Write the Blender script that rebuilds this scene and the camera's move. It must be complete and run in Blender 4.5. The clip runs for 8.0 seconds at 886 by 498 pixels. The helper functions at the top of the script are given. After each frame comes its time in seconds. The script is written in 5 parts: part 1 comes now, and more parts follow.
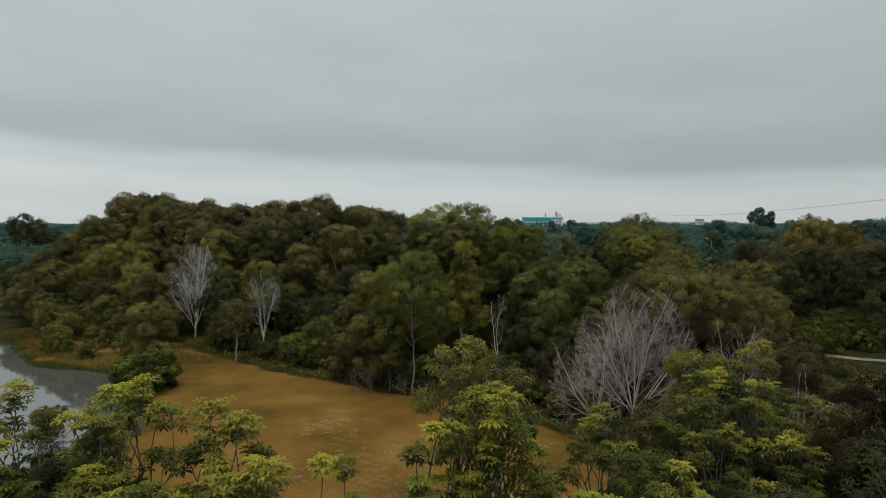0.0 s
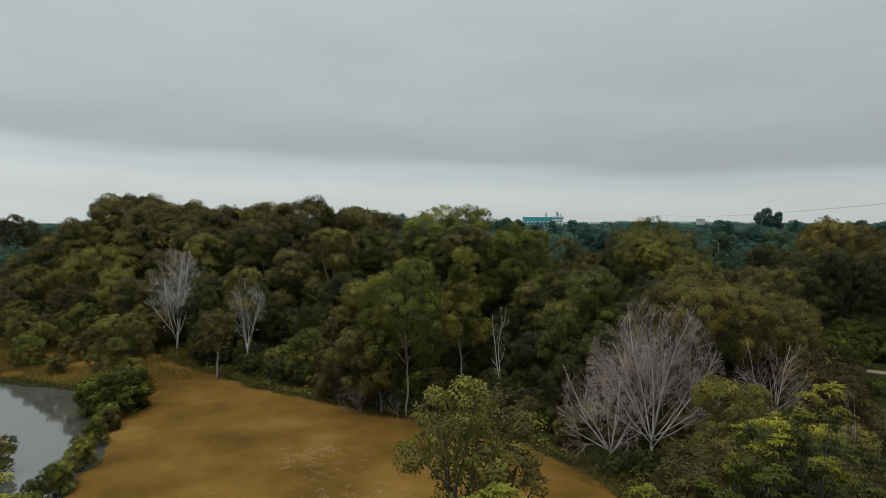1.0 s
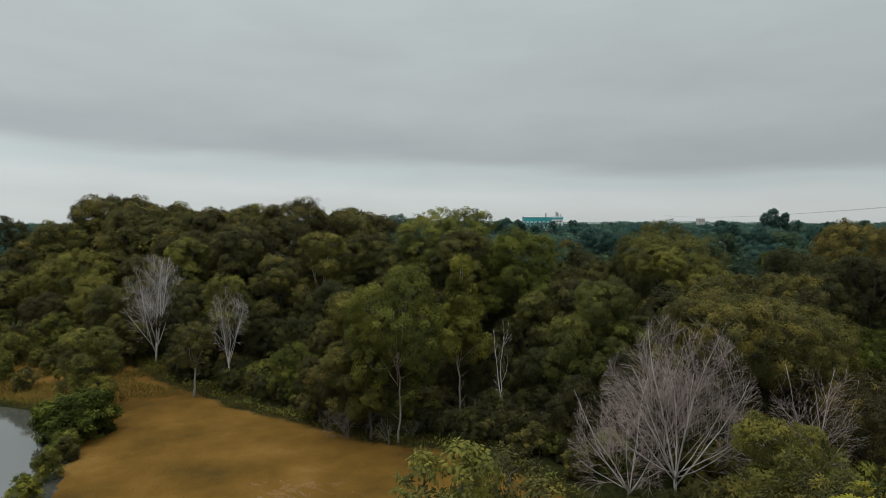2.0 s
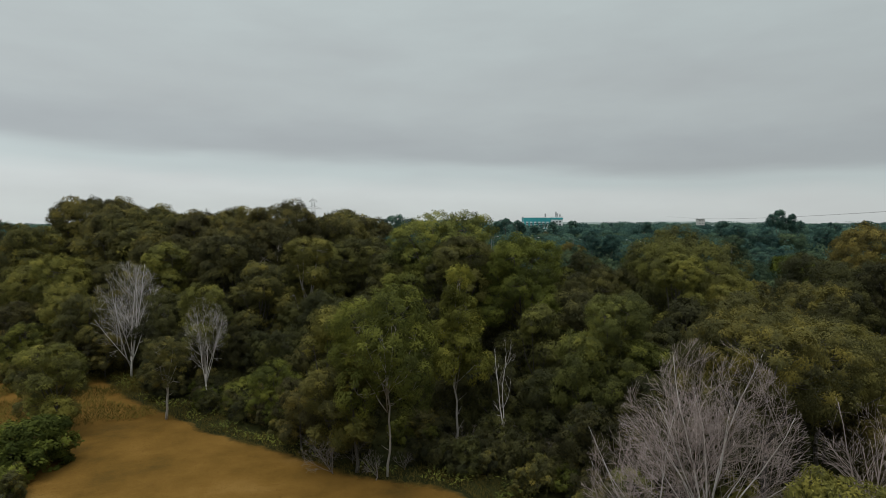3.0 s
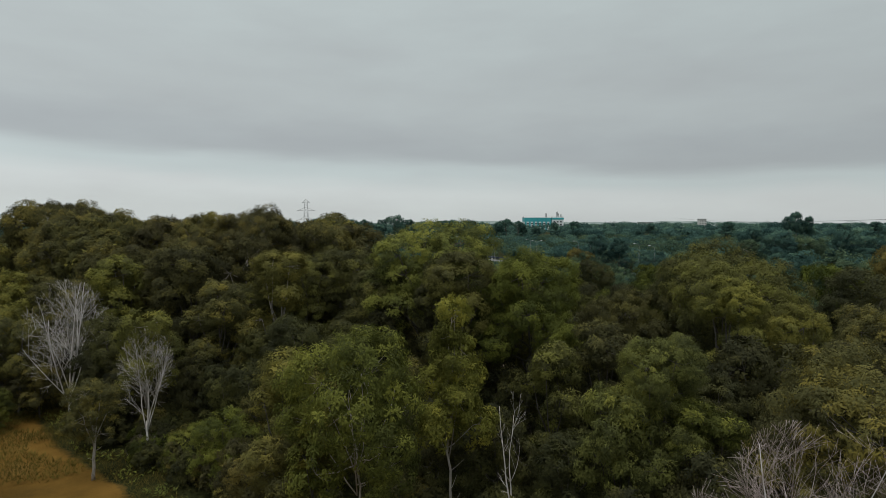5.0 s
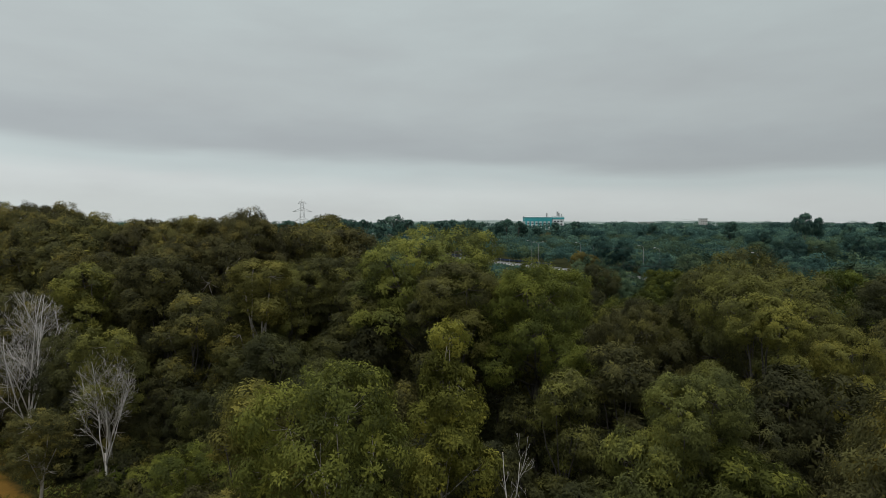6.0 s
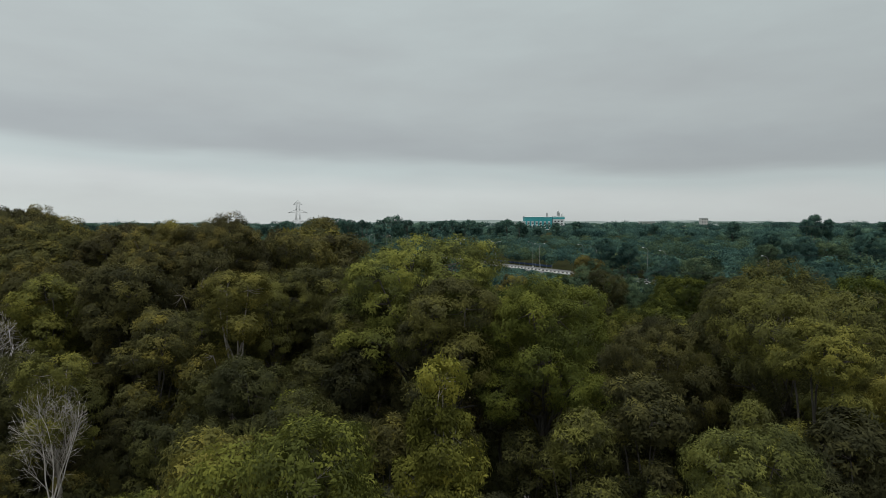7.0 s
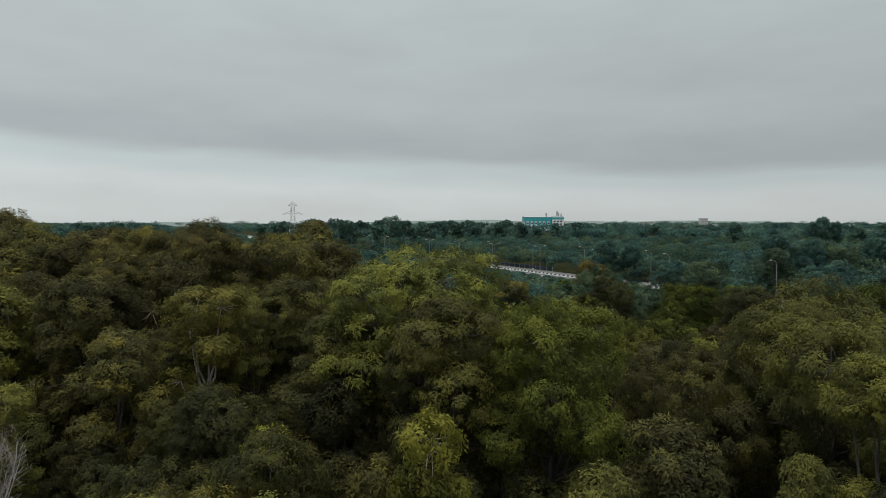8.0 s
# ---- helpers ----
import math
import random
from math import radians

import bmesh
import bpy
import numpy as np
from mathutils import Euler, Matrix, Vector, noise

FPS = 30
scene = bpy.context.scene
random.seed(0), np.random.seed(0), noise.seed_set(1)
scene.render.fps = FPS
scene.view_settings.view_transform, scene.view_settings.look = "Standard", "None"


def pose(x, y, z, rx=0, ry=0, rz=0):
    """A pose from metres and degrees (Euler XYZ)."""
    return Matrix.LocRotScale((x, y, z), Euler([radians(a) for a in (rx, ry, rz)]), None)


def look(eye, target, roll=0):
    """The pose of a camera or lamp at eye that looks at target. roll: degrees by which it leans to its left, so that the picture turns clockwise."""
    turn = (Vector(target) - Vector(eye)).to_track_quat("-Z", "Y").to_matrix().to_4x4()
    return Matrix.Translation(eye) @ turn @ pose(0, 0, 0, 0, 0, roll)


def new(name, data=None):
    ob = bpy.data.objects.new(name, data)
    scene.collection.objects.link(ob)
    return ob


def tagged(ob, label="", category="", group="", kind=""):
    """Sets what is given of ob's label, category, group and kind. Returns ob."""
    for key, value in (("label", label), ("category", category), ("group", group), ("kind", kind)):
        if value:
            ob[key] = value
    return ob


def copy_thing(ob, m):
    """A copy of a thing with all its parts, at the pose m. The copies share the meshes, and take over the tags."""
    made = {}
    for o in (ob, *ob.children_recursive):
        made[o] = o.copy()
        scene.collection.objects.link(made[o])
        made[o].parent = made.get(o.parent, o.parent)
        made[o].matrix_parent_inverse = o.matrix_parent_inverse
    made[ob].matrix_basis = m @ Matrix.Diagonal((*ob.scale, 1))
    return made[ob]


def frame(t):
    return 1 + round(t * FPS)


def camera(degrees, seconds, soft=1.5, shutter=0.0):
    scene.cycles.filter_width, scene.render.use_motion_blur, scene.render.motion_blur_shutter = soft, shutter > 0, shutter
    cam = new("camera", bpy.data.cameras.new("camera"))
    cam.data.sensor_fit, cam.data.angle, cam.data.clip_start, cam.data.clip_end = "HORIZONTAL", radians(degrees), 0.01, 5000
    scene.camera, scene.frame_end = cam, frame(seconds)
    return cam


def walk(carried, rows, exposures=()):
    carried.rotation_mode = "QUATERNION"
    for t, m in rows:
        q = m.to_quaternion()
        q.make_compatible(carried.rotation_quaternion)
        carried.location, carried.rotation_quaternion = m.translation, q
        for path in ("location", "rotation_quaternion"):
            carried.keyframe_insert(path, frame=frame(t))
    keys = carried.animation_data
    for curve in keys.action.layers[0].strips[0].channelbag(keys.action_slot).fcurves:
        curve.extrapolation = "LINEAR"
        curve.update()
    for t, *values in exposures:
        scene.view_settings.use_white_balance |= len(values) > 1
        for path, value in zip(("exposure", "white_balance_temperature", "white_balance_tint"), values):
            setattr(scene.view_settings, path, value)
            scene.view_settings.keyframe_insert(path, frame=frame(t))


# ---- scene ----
cam = camera(73.8, 8.0, soft=0.55)
METRES, EYE, TILT, LEAN, TURN = 42.0, 15.5, -2.4, 0.0, 0.0
ROWS = [
    (0.0, 0.0, 0.0, 0.0, -0.0, 0.0, 0.0),
    (0.5, 0.0035, 0.0611, 0.009, 0.01, -0.02, 0.02),
    (1.0, 0.0079, 0.1227, 0.0176, 0.03, -0.03, 0.03),
    (1.5, 0.0112, 0.1836, 0.0257, 0.02, -0.04, 0.05),
    (3.0, 0.022, 0.3668, 0.0513, -0.08, -0.02, 0.07),
    (3.5, 0.0261, 0.4284, 0.0603, -0.07, -0.02, 0.08),
    (4.0, 0.0301, 0.4899, 0.0695, -0.06, -0.05, 0.09),
    (4.5, 0.0339, 0.5516, 0.0792, -0.06, -0.05, 0.09),
    (6.0, 0.0467, 0.7402, 0.1094, -0.02, -0.12, 0.06),
    (6.5, 0.0506, 0.8035, 0.1204, -0.03, -0.15, 0.06),
    (7.0, 0.0549, 0.8676, 0.1315, -0.02, -0.16, 0.08),
    (7.5, 0.0588, 0.9315, 0.1426, -0.03, -0.16, 0.07),
    (8.0, 0.0625, 0.9859, 0.1541, -0.11, -0.19, 0.02),
]
walk(cam, [(t, pose(0, 0, EYE, TILT, LEAN, TURN) @ pose(METRES * x, METRES * y, METRES * z, 90 + pitch, roll, yaw)) for t, x, y, z, yaw, pitch, roll in ROWS])

# ---- world and sun: a closed grey overcast ----
SUN_EL, SUN_AZ = radians(76), radians(205)


def link(tree, a, b):
    tree.links.new(a, b)


def node(tree, kind, **values):
    n = tree.nodes.new(kind)
    for key, value in values.items():
        if key in ("operation", "blend_type", "data_type", "noise_dimensions", "feature", "sky_type", "sun_disc",
                   "sun_elevation", "sun_rotation", "attribute_name", "clamp", "interpolation_type"):
            setattr(n, key, value)
        else:
            n.inputs[key].default_value = value
    return n


def ramp(tree, stops, mode="LINEAR"):
    n = tree.nodes.new("ShaderNodeValToRGB")
    n.color_ramp.interpolation = mode
    while len(n.color_ramp.elements) < len(stops):
        n.color_ramp.elements.new(0.5)
    for e, (p, c) in zip(n.color_ramp.elements, stops):
        e.position = p
        e.color = (*c, 1) if len(c) == 3 else c
    return n


def math_node(tree, op, a, b=None, c=None):
    n = tree.nodes.new("ShaderNodeMath")
    n.operation = op
    for i, v in enumerate((a, b, c)):
        if v is None:
            continue
        if hasattr(v, "is_linked"):
            tree.links.new(v, n.inputs[i])
        else:
            n.inputs[i].default_value = v
    return n.outputs[0]


def make_world():
    w = bpy.data.worlds.new("overcast_sky")
    w.use_nodes = True
    t = w.node_tree
    t.nodes.clear()
    out = t.nodes.new("ShaderNodeOutputWorld")
    sky = node(t, "ShaderNodeTexSky", sky_type="NISHITA", sun_disc=False, sun_elevation=SUN_EL, sun_rotation=SUN_AZ)
    bg_sky = node(t, "ShaderNodeBackground", Strength=0.1)
    link(t, sky.outputs[0], bg_sky.inputs[0])
    co = t.nodes.new("ShaderNodeTexCoord")
    sep = t.nodes.new("ShaderNodeSeparateXYZ")
    link(t, co.outputs["Generated"], sep.inputs[0])
    x, y, z = sep.outputs
    # stratus layers: noise stretched along the horizon, on a cloud deck
    stretch = t.nodes.new("ShaderNodeMapping")
    stretch.inputs["Scale"].default_value = (1.3, 1.3, 9.0)
    stretch.inputs["Location"].default_value = (3.1, 0.7, 1.9)
    link(t, co.outputs["Generated"], stretch.inputs[0])
    n1 = node(t, "ShaderNodeTexNoise", Scale=1.6, Detail=4.0, Roughness=0.5)
    link(t, stretch.outputs[0], n1.inputs["Vector"])
    fine = t.nodes.new("ShaderNodeMapping")
    fine.inputs["Scale"].default_value = (2.2, 2.2, 8.0)
    link(t, co.outputs["Generated"], fine.inputs[0])
    n2 = node(t, "ShaderNodeTexNoise", Scale=2.2, Detail=6.0, Roughness=0.55)
    link(t, fine.outputs[0], n2.inputs["Vector"])
    e = math_node(t, "MULTIPLY_ADD", x, 0.04, z)
    e = math_node(t, "ADD", e, math_node(t, "MULTIPLY_ADD", n1.outputs[0], 0.07, -0.035))
    e = math_node(t, "ADD", e, math_node(t, "MULTIPLY_ADD", n2.outputs[0], 0.02, -0.01))
    layers = ramp(t, CLOUD, "EASE")
    link(t, e, layers.inputs[0])
    shade = ramp(t, [(0.3, (0.96, 0.955, 0.96)), (0.7, (1.03, 1.04, 1.04))])
    link(t, n2.outputs[0], shade.inputs[0])
    mul = node(t, "ShaderNodeMix", data_type="RGBA", blend_type="MULTIPLY")
    mul.inputs[0].default_value = 1.0
    link(t, layers.outputs[0], mul.inputs[6])
    link(t, shade.outputs[0], mul.inputs[7])
    bg = t.nodes.new("ShaderNodeBackground")
    link(t, math_node(t, "MULTIPLY_ADD", x, -0.13 * SKY, SKY), bg.inputs["Strength"])
    link(t, mul.outputs[2], bg.inputs[0])
    mix = t.nodes.new("ShaderNodeMixShader")
    mix.inputs[0].default_value = 0.94
    link(t, bg_sky.outputs[0], mix.inputs[1])
    link(t, bg.outputs[0], mix.inputs[2])
    link(t, mix.outputs[0], out.inputs[0])
    scene.world = w


SKY = 1.0
CLOUD = [(0.0, (0.537, 0.572, 0.567)), (0.05, (0.576, 0.612, 0.608)), (0.083, (0.502, 0.562, 0.562)), (0.113, (0.389, 0.420, 0.429)),
         (0.2, (0.448, 0.486, 0.485)), (0.36, (0.492, 0.546, 0.542)), (1.0, (1.65, 1.75, 1.77))]
make_world()
sun = new("sun", bpy.data.lights.new("sun", "SUN"))
sun.data.energy, sun.data.angle, sun.data.color = 1.5, radians(30), (1.0, 0.94, 0.85)
sun.matrix_world = look((0, 0, 0), (math.sin(SUN_AZ) * -math.cos(SUN_EL), math.cos(SUN_AZ) * -math.cos(SUN_EL), -math.sin(SUN_EL)))


# ---- materials ----
def material(name):
    m = bpy.data.materials.new(name)
    m.use_nodes = True
    m.node_tree.nodes.clear()
    return m, m.node_tree


def leaf_material(name, dark, mid, light, rough=0.75, see=0.36, spec=0.05):
    m, t = material(name)
    out = t.nodes.new("ShaderNodeOutputMaterial")
    tone = node(t, "ShaderNodeAttribute", attribute_name="tone")
    geo = t.nodes.new("ShaderNodeNewGeometry")
    info = t.nodes.new("ShaderNodeObjectInfo")
    v = math_node(t, "MULTIPLY_ADD", geo.outputs["Random Per Island"], 0.05, tone.outputs["Fac"])
    v = math_node(t, "ADD", v, math_node(t, "MULTIPLY_ADD", info.outputs["Random"], 0.34, -0.21))
    r = ramp(t, [(0.0, dark), (0.5, mid), (1.0, light)])
    link(t, v, r.inputs[0])
    hsv = node(t, "ShaderNodeHueSaturation", Saturation=1.0, Value=1.28)
    link(t, math_node(t, "MULTIPLY_ADD", info.outputs["Random"], 0.028, 0.482), hsv.inputs["Hue"])
    link(t, r.outputs[0], hsv.inputs["Color"])
    p = node(t, "ShaderNodeBsdfPrincipled", Roughness=rough)
    p.inputs["Specular IOR Level"].default_value = spec
    link(t, hsv.outputs[0], p.inputs["Base Color"])
    tr = t.nodes.new("ShaderNodeBsdfTranslucent")
    link(t, hsv.outputs[0], tr.inputs[0])
    mix = t.nodes.new("ShaderNodeMixShader")
    mix.inputs[0].default_value = see
    link(t, p.outputs[0], mix.inputs[1])
    link(t, tr.outputs[0], mix.inputs[2])
    link(t, mix.outputs[0], out.inputs[0])
    return m


def surface(name, stops, scale, rough=0.85, bump=0.3, fine=8.0, metal=0.0, distance=0.02, stretch=(1, 1, 1)):
    """Two scales of noise over a ramp of colours, with relief."""
    m, t = material(name)
    out = t.nodes.new("ShaderNodeOutputMaterial")
    co = t.nodes.new("ShaderNodeTexCoord")
    mp = t.nodes.new("ShaderNodeMapping")
    mp.inputs["Scale"].default_value = stretch
    link(t, co.outputs["Object"], mp.inputs[0])
    a = node(t, "ShaderNodeTexNoise", Scale=scale, Detail=5.0, Roughness=0.6)
    b = node(t, "ShaderNodeTexNoise", Scale=scale * fine, Detail=4.0, Roughness=0.65)
    link(t, mp.outputs[0], a.inputs["Vector"])
    link(t, mp.outputs[0], b.inputs["Vector"])
    info = t.nodes.new("ShaderNodeObjectInfo")
    v = math_node(t, "MULTIPLY_ADD", a.outputs[0], 0.7, math_node(t, "MULTIPLY", b.outputs[0], 0.3))
    v = math_node(t, "ADD", v, math_node(t, "MULTIPLY_ADD", info.outputs["Random"], 0.1, -0.05))
    r = ramp(t, [(0.3 + 0.4 * i / max(1, len(stops) - 1), c) for i, c in enumerate(stops)])
    link(t, v, r.inputs[0])
    p = node(t, "ShaderNodeBsdfPrincipled", Roughness=rough, Metallic=metal)
    p.inputs["Specular IOR Level"].default_value = 0.3
    link(t, r.outputs[0], p.inputs["Base Color"])
    bp = node(t, "ShaderNodeBump", Strength=bump, Distance=distance)
    link(t, b.outputs[0], bp.inputs["Height"])
    link(t, bp.outputs[0], p.inputs["Normal"])
    link(t, p.outputs[0], out.inputs[0])
    return m


def ground_material():
    """Forest litter and low green, with the rust-brown sedge of the marsh where the attribute says so."""
    m, t = material("ground_cover")
    out = t.nodes.new("ShaderNodeOutputMaterial")
    co = t.nodes.new("ShaderNodeTexCoord")
    mask = node(t, "ShaderNodeAttribute", attribute_name="marsh")
    big = node(t, "ShaderNodeTexNoise", Scale=0.16, Detail=6.0, Roughness=0.6)
    mid = node(t, "ShaderNodeTexNoise", Scale=0.7, Detail=6.0, Roughness=0.65)
    small = node(t, "ShaderNodeTexNoise", Scale=9.0, Detail=5.0, Roughness=0.7)
    for n in (big, mid, small):
        link(t, co.outputs["Object"], n.inputs["Vector"])
    # litter darkened to stand for the deep shade under the trees
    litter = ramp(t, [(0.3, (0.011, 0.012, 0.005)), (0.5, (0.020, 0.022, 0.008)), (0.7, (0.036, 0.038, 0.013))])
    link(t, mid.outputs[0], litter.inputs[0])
    v = math_node(t, "MULTIPLY_ADD", big.outputs[0], 0.75, math_node(t, "MULTIPLY", small.outputs[0], 0.25))
    sedge = ramp(t, [(0.34, (0.064, 0.040, 0.011)), (0.45, (0.100, 0.057, 0.013)), (0.55, (0.130, 0.073, 0.017)), (0.66, (0.175, 0.105, 0.030))])
    link(t, v, sedge.inputs[0])
    edge = math_node(t, "ADD", mask.outputs["Fac"], math_node(t, "MULTIPLY_ADD", mid.outputs[0], 0.5, -0.25))
    step = ramp(t, [(0.42, (0, 0, 0)), (0.58, (1, 1, 1))])
    link(t, edge, step.inputs[0])
    mix = node(t, "ShaderNodeMix", data_type="RGBA")
    link(t, step.outputs[0], mix.inputs[0])
    link(t, litter.outputs[0], mix.inputs[6])
    link(t, sedge.outputs[0], mix.inputs[7])
    p = node(t, "ShaderNodeBsdfPrincipled", Roughness=0.9)
    p.inputs["Specular IOR Level"].default_value = 0.02
    link(t, mix.outputs[2], p.inputs["Base Color"])
    bp = node(t, "ShaderNodeBump", Strength=0.5, Distance=0.08)
    link(t, math_node(t, "ADD", small.outputs[0], mid.outputs[0]), bp.inputs["Height"])
    link(t, bp.outputs[0], p.inputs["Normal"])
    link(t, p.outputs[0], out.inputs[0])
    return m


def water_material():
    m, t = material("pond_water")
    out = t.nodes.new("ShaderNodeOutputMaterial")
    co = t.nodes.new("ShaderNodeTexCoord")
    n = node(t, "ShaderNodeTexNoise", Scale=2.5, Detail=3.0)
    link(t, co.outputs["Object"], n.inputs["Vector"])
    p = node(t, "ShaderNodeBsdfPrincipled", Roughness=0.03, IOR=2.6)
    p.inputs["Base Color"].default_value = (0.055, 0.058, 0.052, 1)
    p.inputs["Specular IOR Level"].default_value = 0.6
    bp = node(t, "ShaderNodeBump", Strength=0.04, Distance=0.03)
    link(t, n.outputs[0], bp.inputs["Height"])
    link(t, bp.outputs[0], p.inputs["Normal"])
    link(t, p.outputs[0], out.inputs[0])
    return m


LEAF = {
    "olive": leaf_material("acacia_leaf", (0.036, 0.035, 0.017), (0.077, 0.076, 0.028), (0.155, 0.131, 0.031)),
    "green": leaf_material("green_leaf", (0.032, 0.036, 0.013), (0.071, 0.079, 0.019), (0.140, 0.142, 0.028)),
    # dark-leaved trees, darkened further for the shade inside the wood
    "dark": leaf_material("dark_shade_leaf", (0.023, 0.025, 0.014), (0.043, 0.044, 0.019), (0.072, 0.071, 0.023)),
    "fresh": leaf_material("fresh_leaf", (0.042, 0.050, 0.019), (0.092, 0.106, 0.030), (0.175, 0.185, 0.040)),
    "pale": leaf_material("pale_leaf", (0.053, 0.060, 0.014), (0.118, 0.130, 0.027), (0.245, 0.245, 0.040)),
    "bright": leaf_material("whorl_leaf", (0.016, 0.024, 0.008), (0.07, 0.08, 0.014), (0.235, 0.228, 0.028), rough=0.5),
    "yellow": leaf_material("yellowing_leaf", (0.046, 0.047, 0.019), (0.098, 0.096, 0.027), (0.17, 0.155, 0.036)),
    "orange": leaf_material("orange_leaf", (0.046, 0.042, 0.017), (0.100, 0.086, 0.025), (0.195, 0.160, 0.042)),
    "rust": leaf_material("rusty_leaf", (0.036, 0.034, 0.016), (0.072, 0.066, 0.024), (0.13, 0.112, 0.028)),
    "umber": leaf_material("umber_leaf", (0.029, 0.0305, 0.0155), (0.060, 0.0595, 0.023), (0.112, 0.108, 0.029)),
    "brown": leaf_material("brown_leaf", (0.009, 0.008, 0.004), (0.018, 0.014, 0.007), (0.035, 0.026, 0.011)),
    "creeper": leaf_material("creeper_leaf", (0.018, 0.025, 0.006), (0.042, 0.052, 0.011), (0.105, 0.12, 0.022)),
    # scrub and far greens are paled and blued to stand for distance haze
    "scrub": leaf_material("hazed_scrub_leaf", (0.024, 0.040, 0.027), (0.054, 0.083, 0.050), (0.098, 0.130, 0.068), see=0.4, spec=0.0),
    "far": leaf_material("hazed_leaf", (0.019, 0.040, 0.038), (0.048, 0.092, 0.078), (0.090, 0.146, 0.102), see=0.4, spec=0.0),
}
BARK = surface("grey_bark", [(0.035, 0.03, 0.025), (0.07, 0.062, 0.052), (0.125, 0.113, 0.098)], 3.0, bump=0.6, stretch=(3, 3, 0.6))
PALE = surface("bleached_wood", [(0.3, 0.275, 0.25), (0.46, 0.43, 0.4), (0.62, 0.59, 0.56)], 3.0, bump=0.4, stretch=(3, 3, 0.6))
TWIG = surface("dry_twigs", [(0.21, 0.165, 0.15), (0.33, 0.27, 0.25), (0.45, 0.385, 0.36)], 3.0, bump=0.2)
DEADBRUSH = surface("dead_brush", [(0.1, 0.085, 0.075), (0.17, 0.145, 0.13), (0.26, 0.225, 0.2)], 3.0, bump=0.2)
GROUND, WATER = ground_material(), water_material()
SEDGE = leaf_material("dry_sedge", (0.046, 0.03, 0.008), (0.078, 0.044, 0.009), (0.115, 0.064, 0.016), rough=0.8, see=0.15)
# pale blades for bleached reed, and painted glints of water on the marsh
REED_GLINT = leaf_material("bleached_reed", (0.15, 0.1, 0.07), (0.24, 0.175, 0.13), (0.36, 0.29, 0.23), rough=0.8, see=0.1)
# fern colour also carries the shade of the woodland hollows
FERN = leaf_material("shaded_fern_leaf", (0.012, 0.012, 0.005), (0.022, 0.021, 0.008), (0.038, 0.036, 0.012), rough=0.9, spec=0.0)
GRASS = leaf_material("rank_grass", (0.03, 0.026, 0.008), (0.06, 0.048, 0.012), (0.1, 0.078, 0.02), rough=0.9, see=0.2, spec=0.0)
DIRT = surface("dirt_track", [(0.085, 0.068, 0.042), (0.13, 0.105, 0.066), (0.19, 0.155, 0.105)], 0.5, bump=0.5)
ASPHALT = surface("asphalt", [(0.07, 0.07, 0.07), (0.1, 0.1, 0.1), (0.13, 0.13, 0.128)], 0.4)
CONCRETE = surface("concrete", [(0.4, 0.4, 0.38), (0.5, 0.5, 0.48), (0.6, 0.6, 0.57)], 1.0)
PALEBARK = surface("pale_bark", [(0.16, 0.14, 0.12), (0.26, 0.235, 0.205), (0.36, 0.33, 0.29)], 3.0, bump=0.5, stretch=(3, 3, 0.6))
WHITE = surface("white_paint", [(0.7, 0.71, 0.71), (0.78, 0.79, 0.79), (0.83, 0.83, 0.83)], 0.4, rough=0.6)
# factory wall, its colour lightened for the haze over the distance
PALEWALL = surface("weathered_white_wall", [(0.56, 0.59, 0.59), (0.66, 0.69, 0.69), (0.74, 0.76, 0.76)], 0.3, rough=0.8)
BLACK = surface("black_paint", [(0.02, 0.02, 0.02), (0.03, 0.03, 0.03), (0.05, 0.05, 0.05)], 0.6, rough=0.5)
BLUE = surface("blue_paint", [(0.012, 0.025, 0.06), (0.018, 0.035, 0.085), (0.03, 0.05, 0.11)], 0.6, rough=0.5)
# turquoise is lightened for haze as well
TEAL = surface("turquoise_cladding", [(0.035, 0.27, 0.29), (0.05, 0.33, 0.36), (0.08, 0.39, 0.42)], 0.05, rough=0.5)
STEEL = surface("galvanised_steel", [(0.3, 0.31, 0.31), (0.4, 0.41, 0.41), (0.5, 0.5, 0.5)], 2.0, rough=0.5, metal=0.6)
POLE = surface("weathered_zinc", [(0.13, 0.135, 0.135), (0.18, 0.185, 0.185), (0.24, 0.24, 0.24)], 2.0, rough=0.7)
GLASS = surface("dark_window", [(0.02, 0.025, 0.03), (0.03, 0.035, 0.04), (0.05, 0.055, 0.06)], 0.5, rough=0.15)
RUBBER = surface("cable_rubber", [(0.015, 0.015, 0.015), (0.02, 0.02, 0.02), (0.03, 0.03, 0.03)], 2.0, rough=0.6)
# wooded hills, with the haze before them put into a pale colour
HILL = surface("hazed_hill", [(0.13, 0.165, 0.155), (0.16, 0.2, 0.185), (0.19, 0.23, 0.215)], 0.02, bump=1.0, fine=9, distance=6.0)


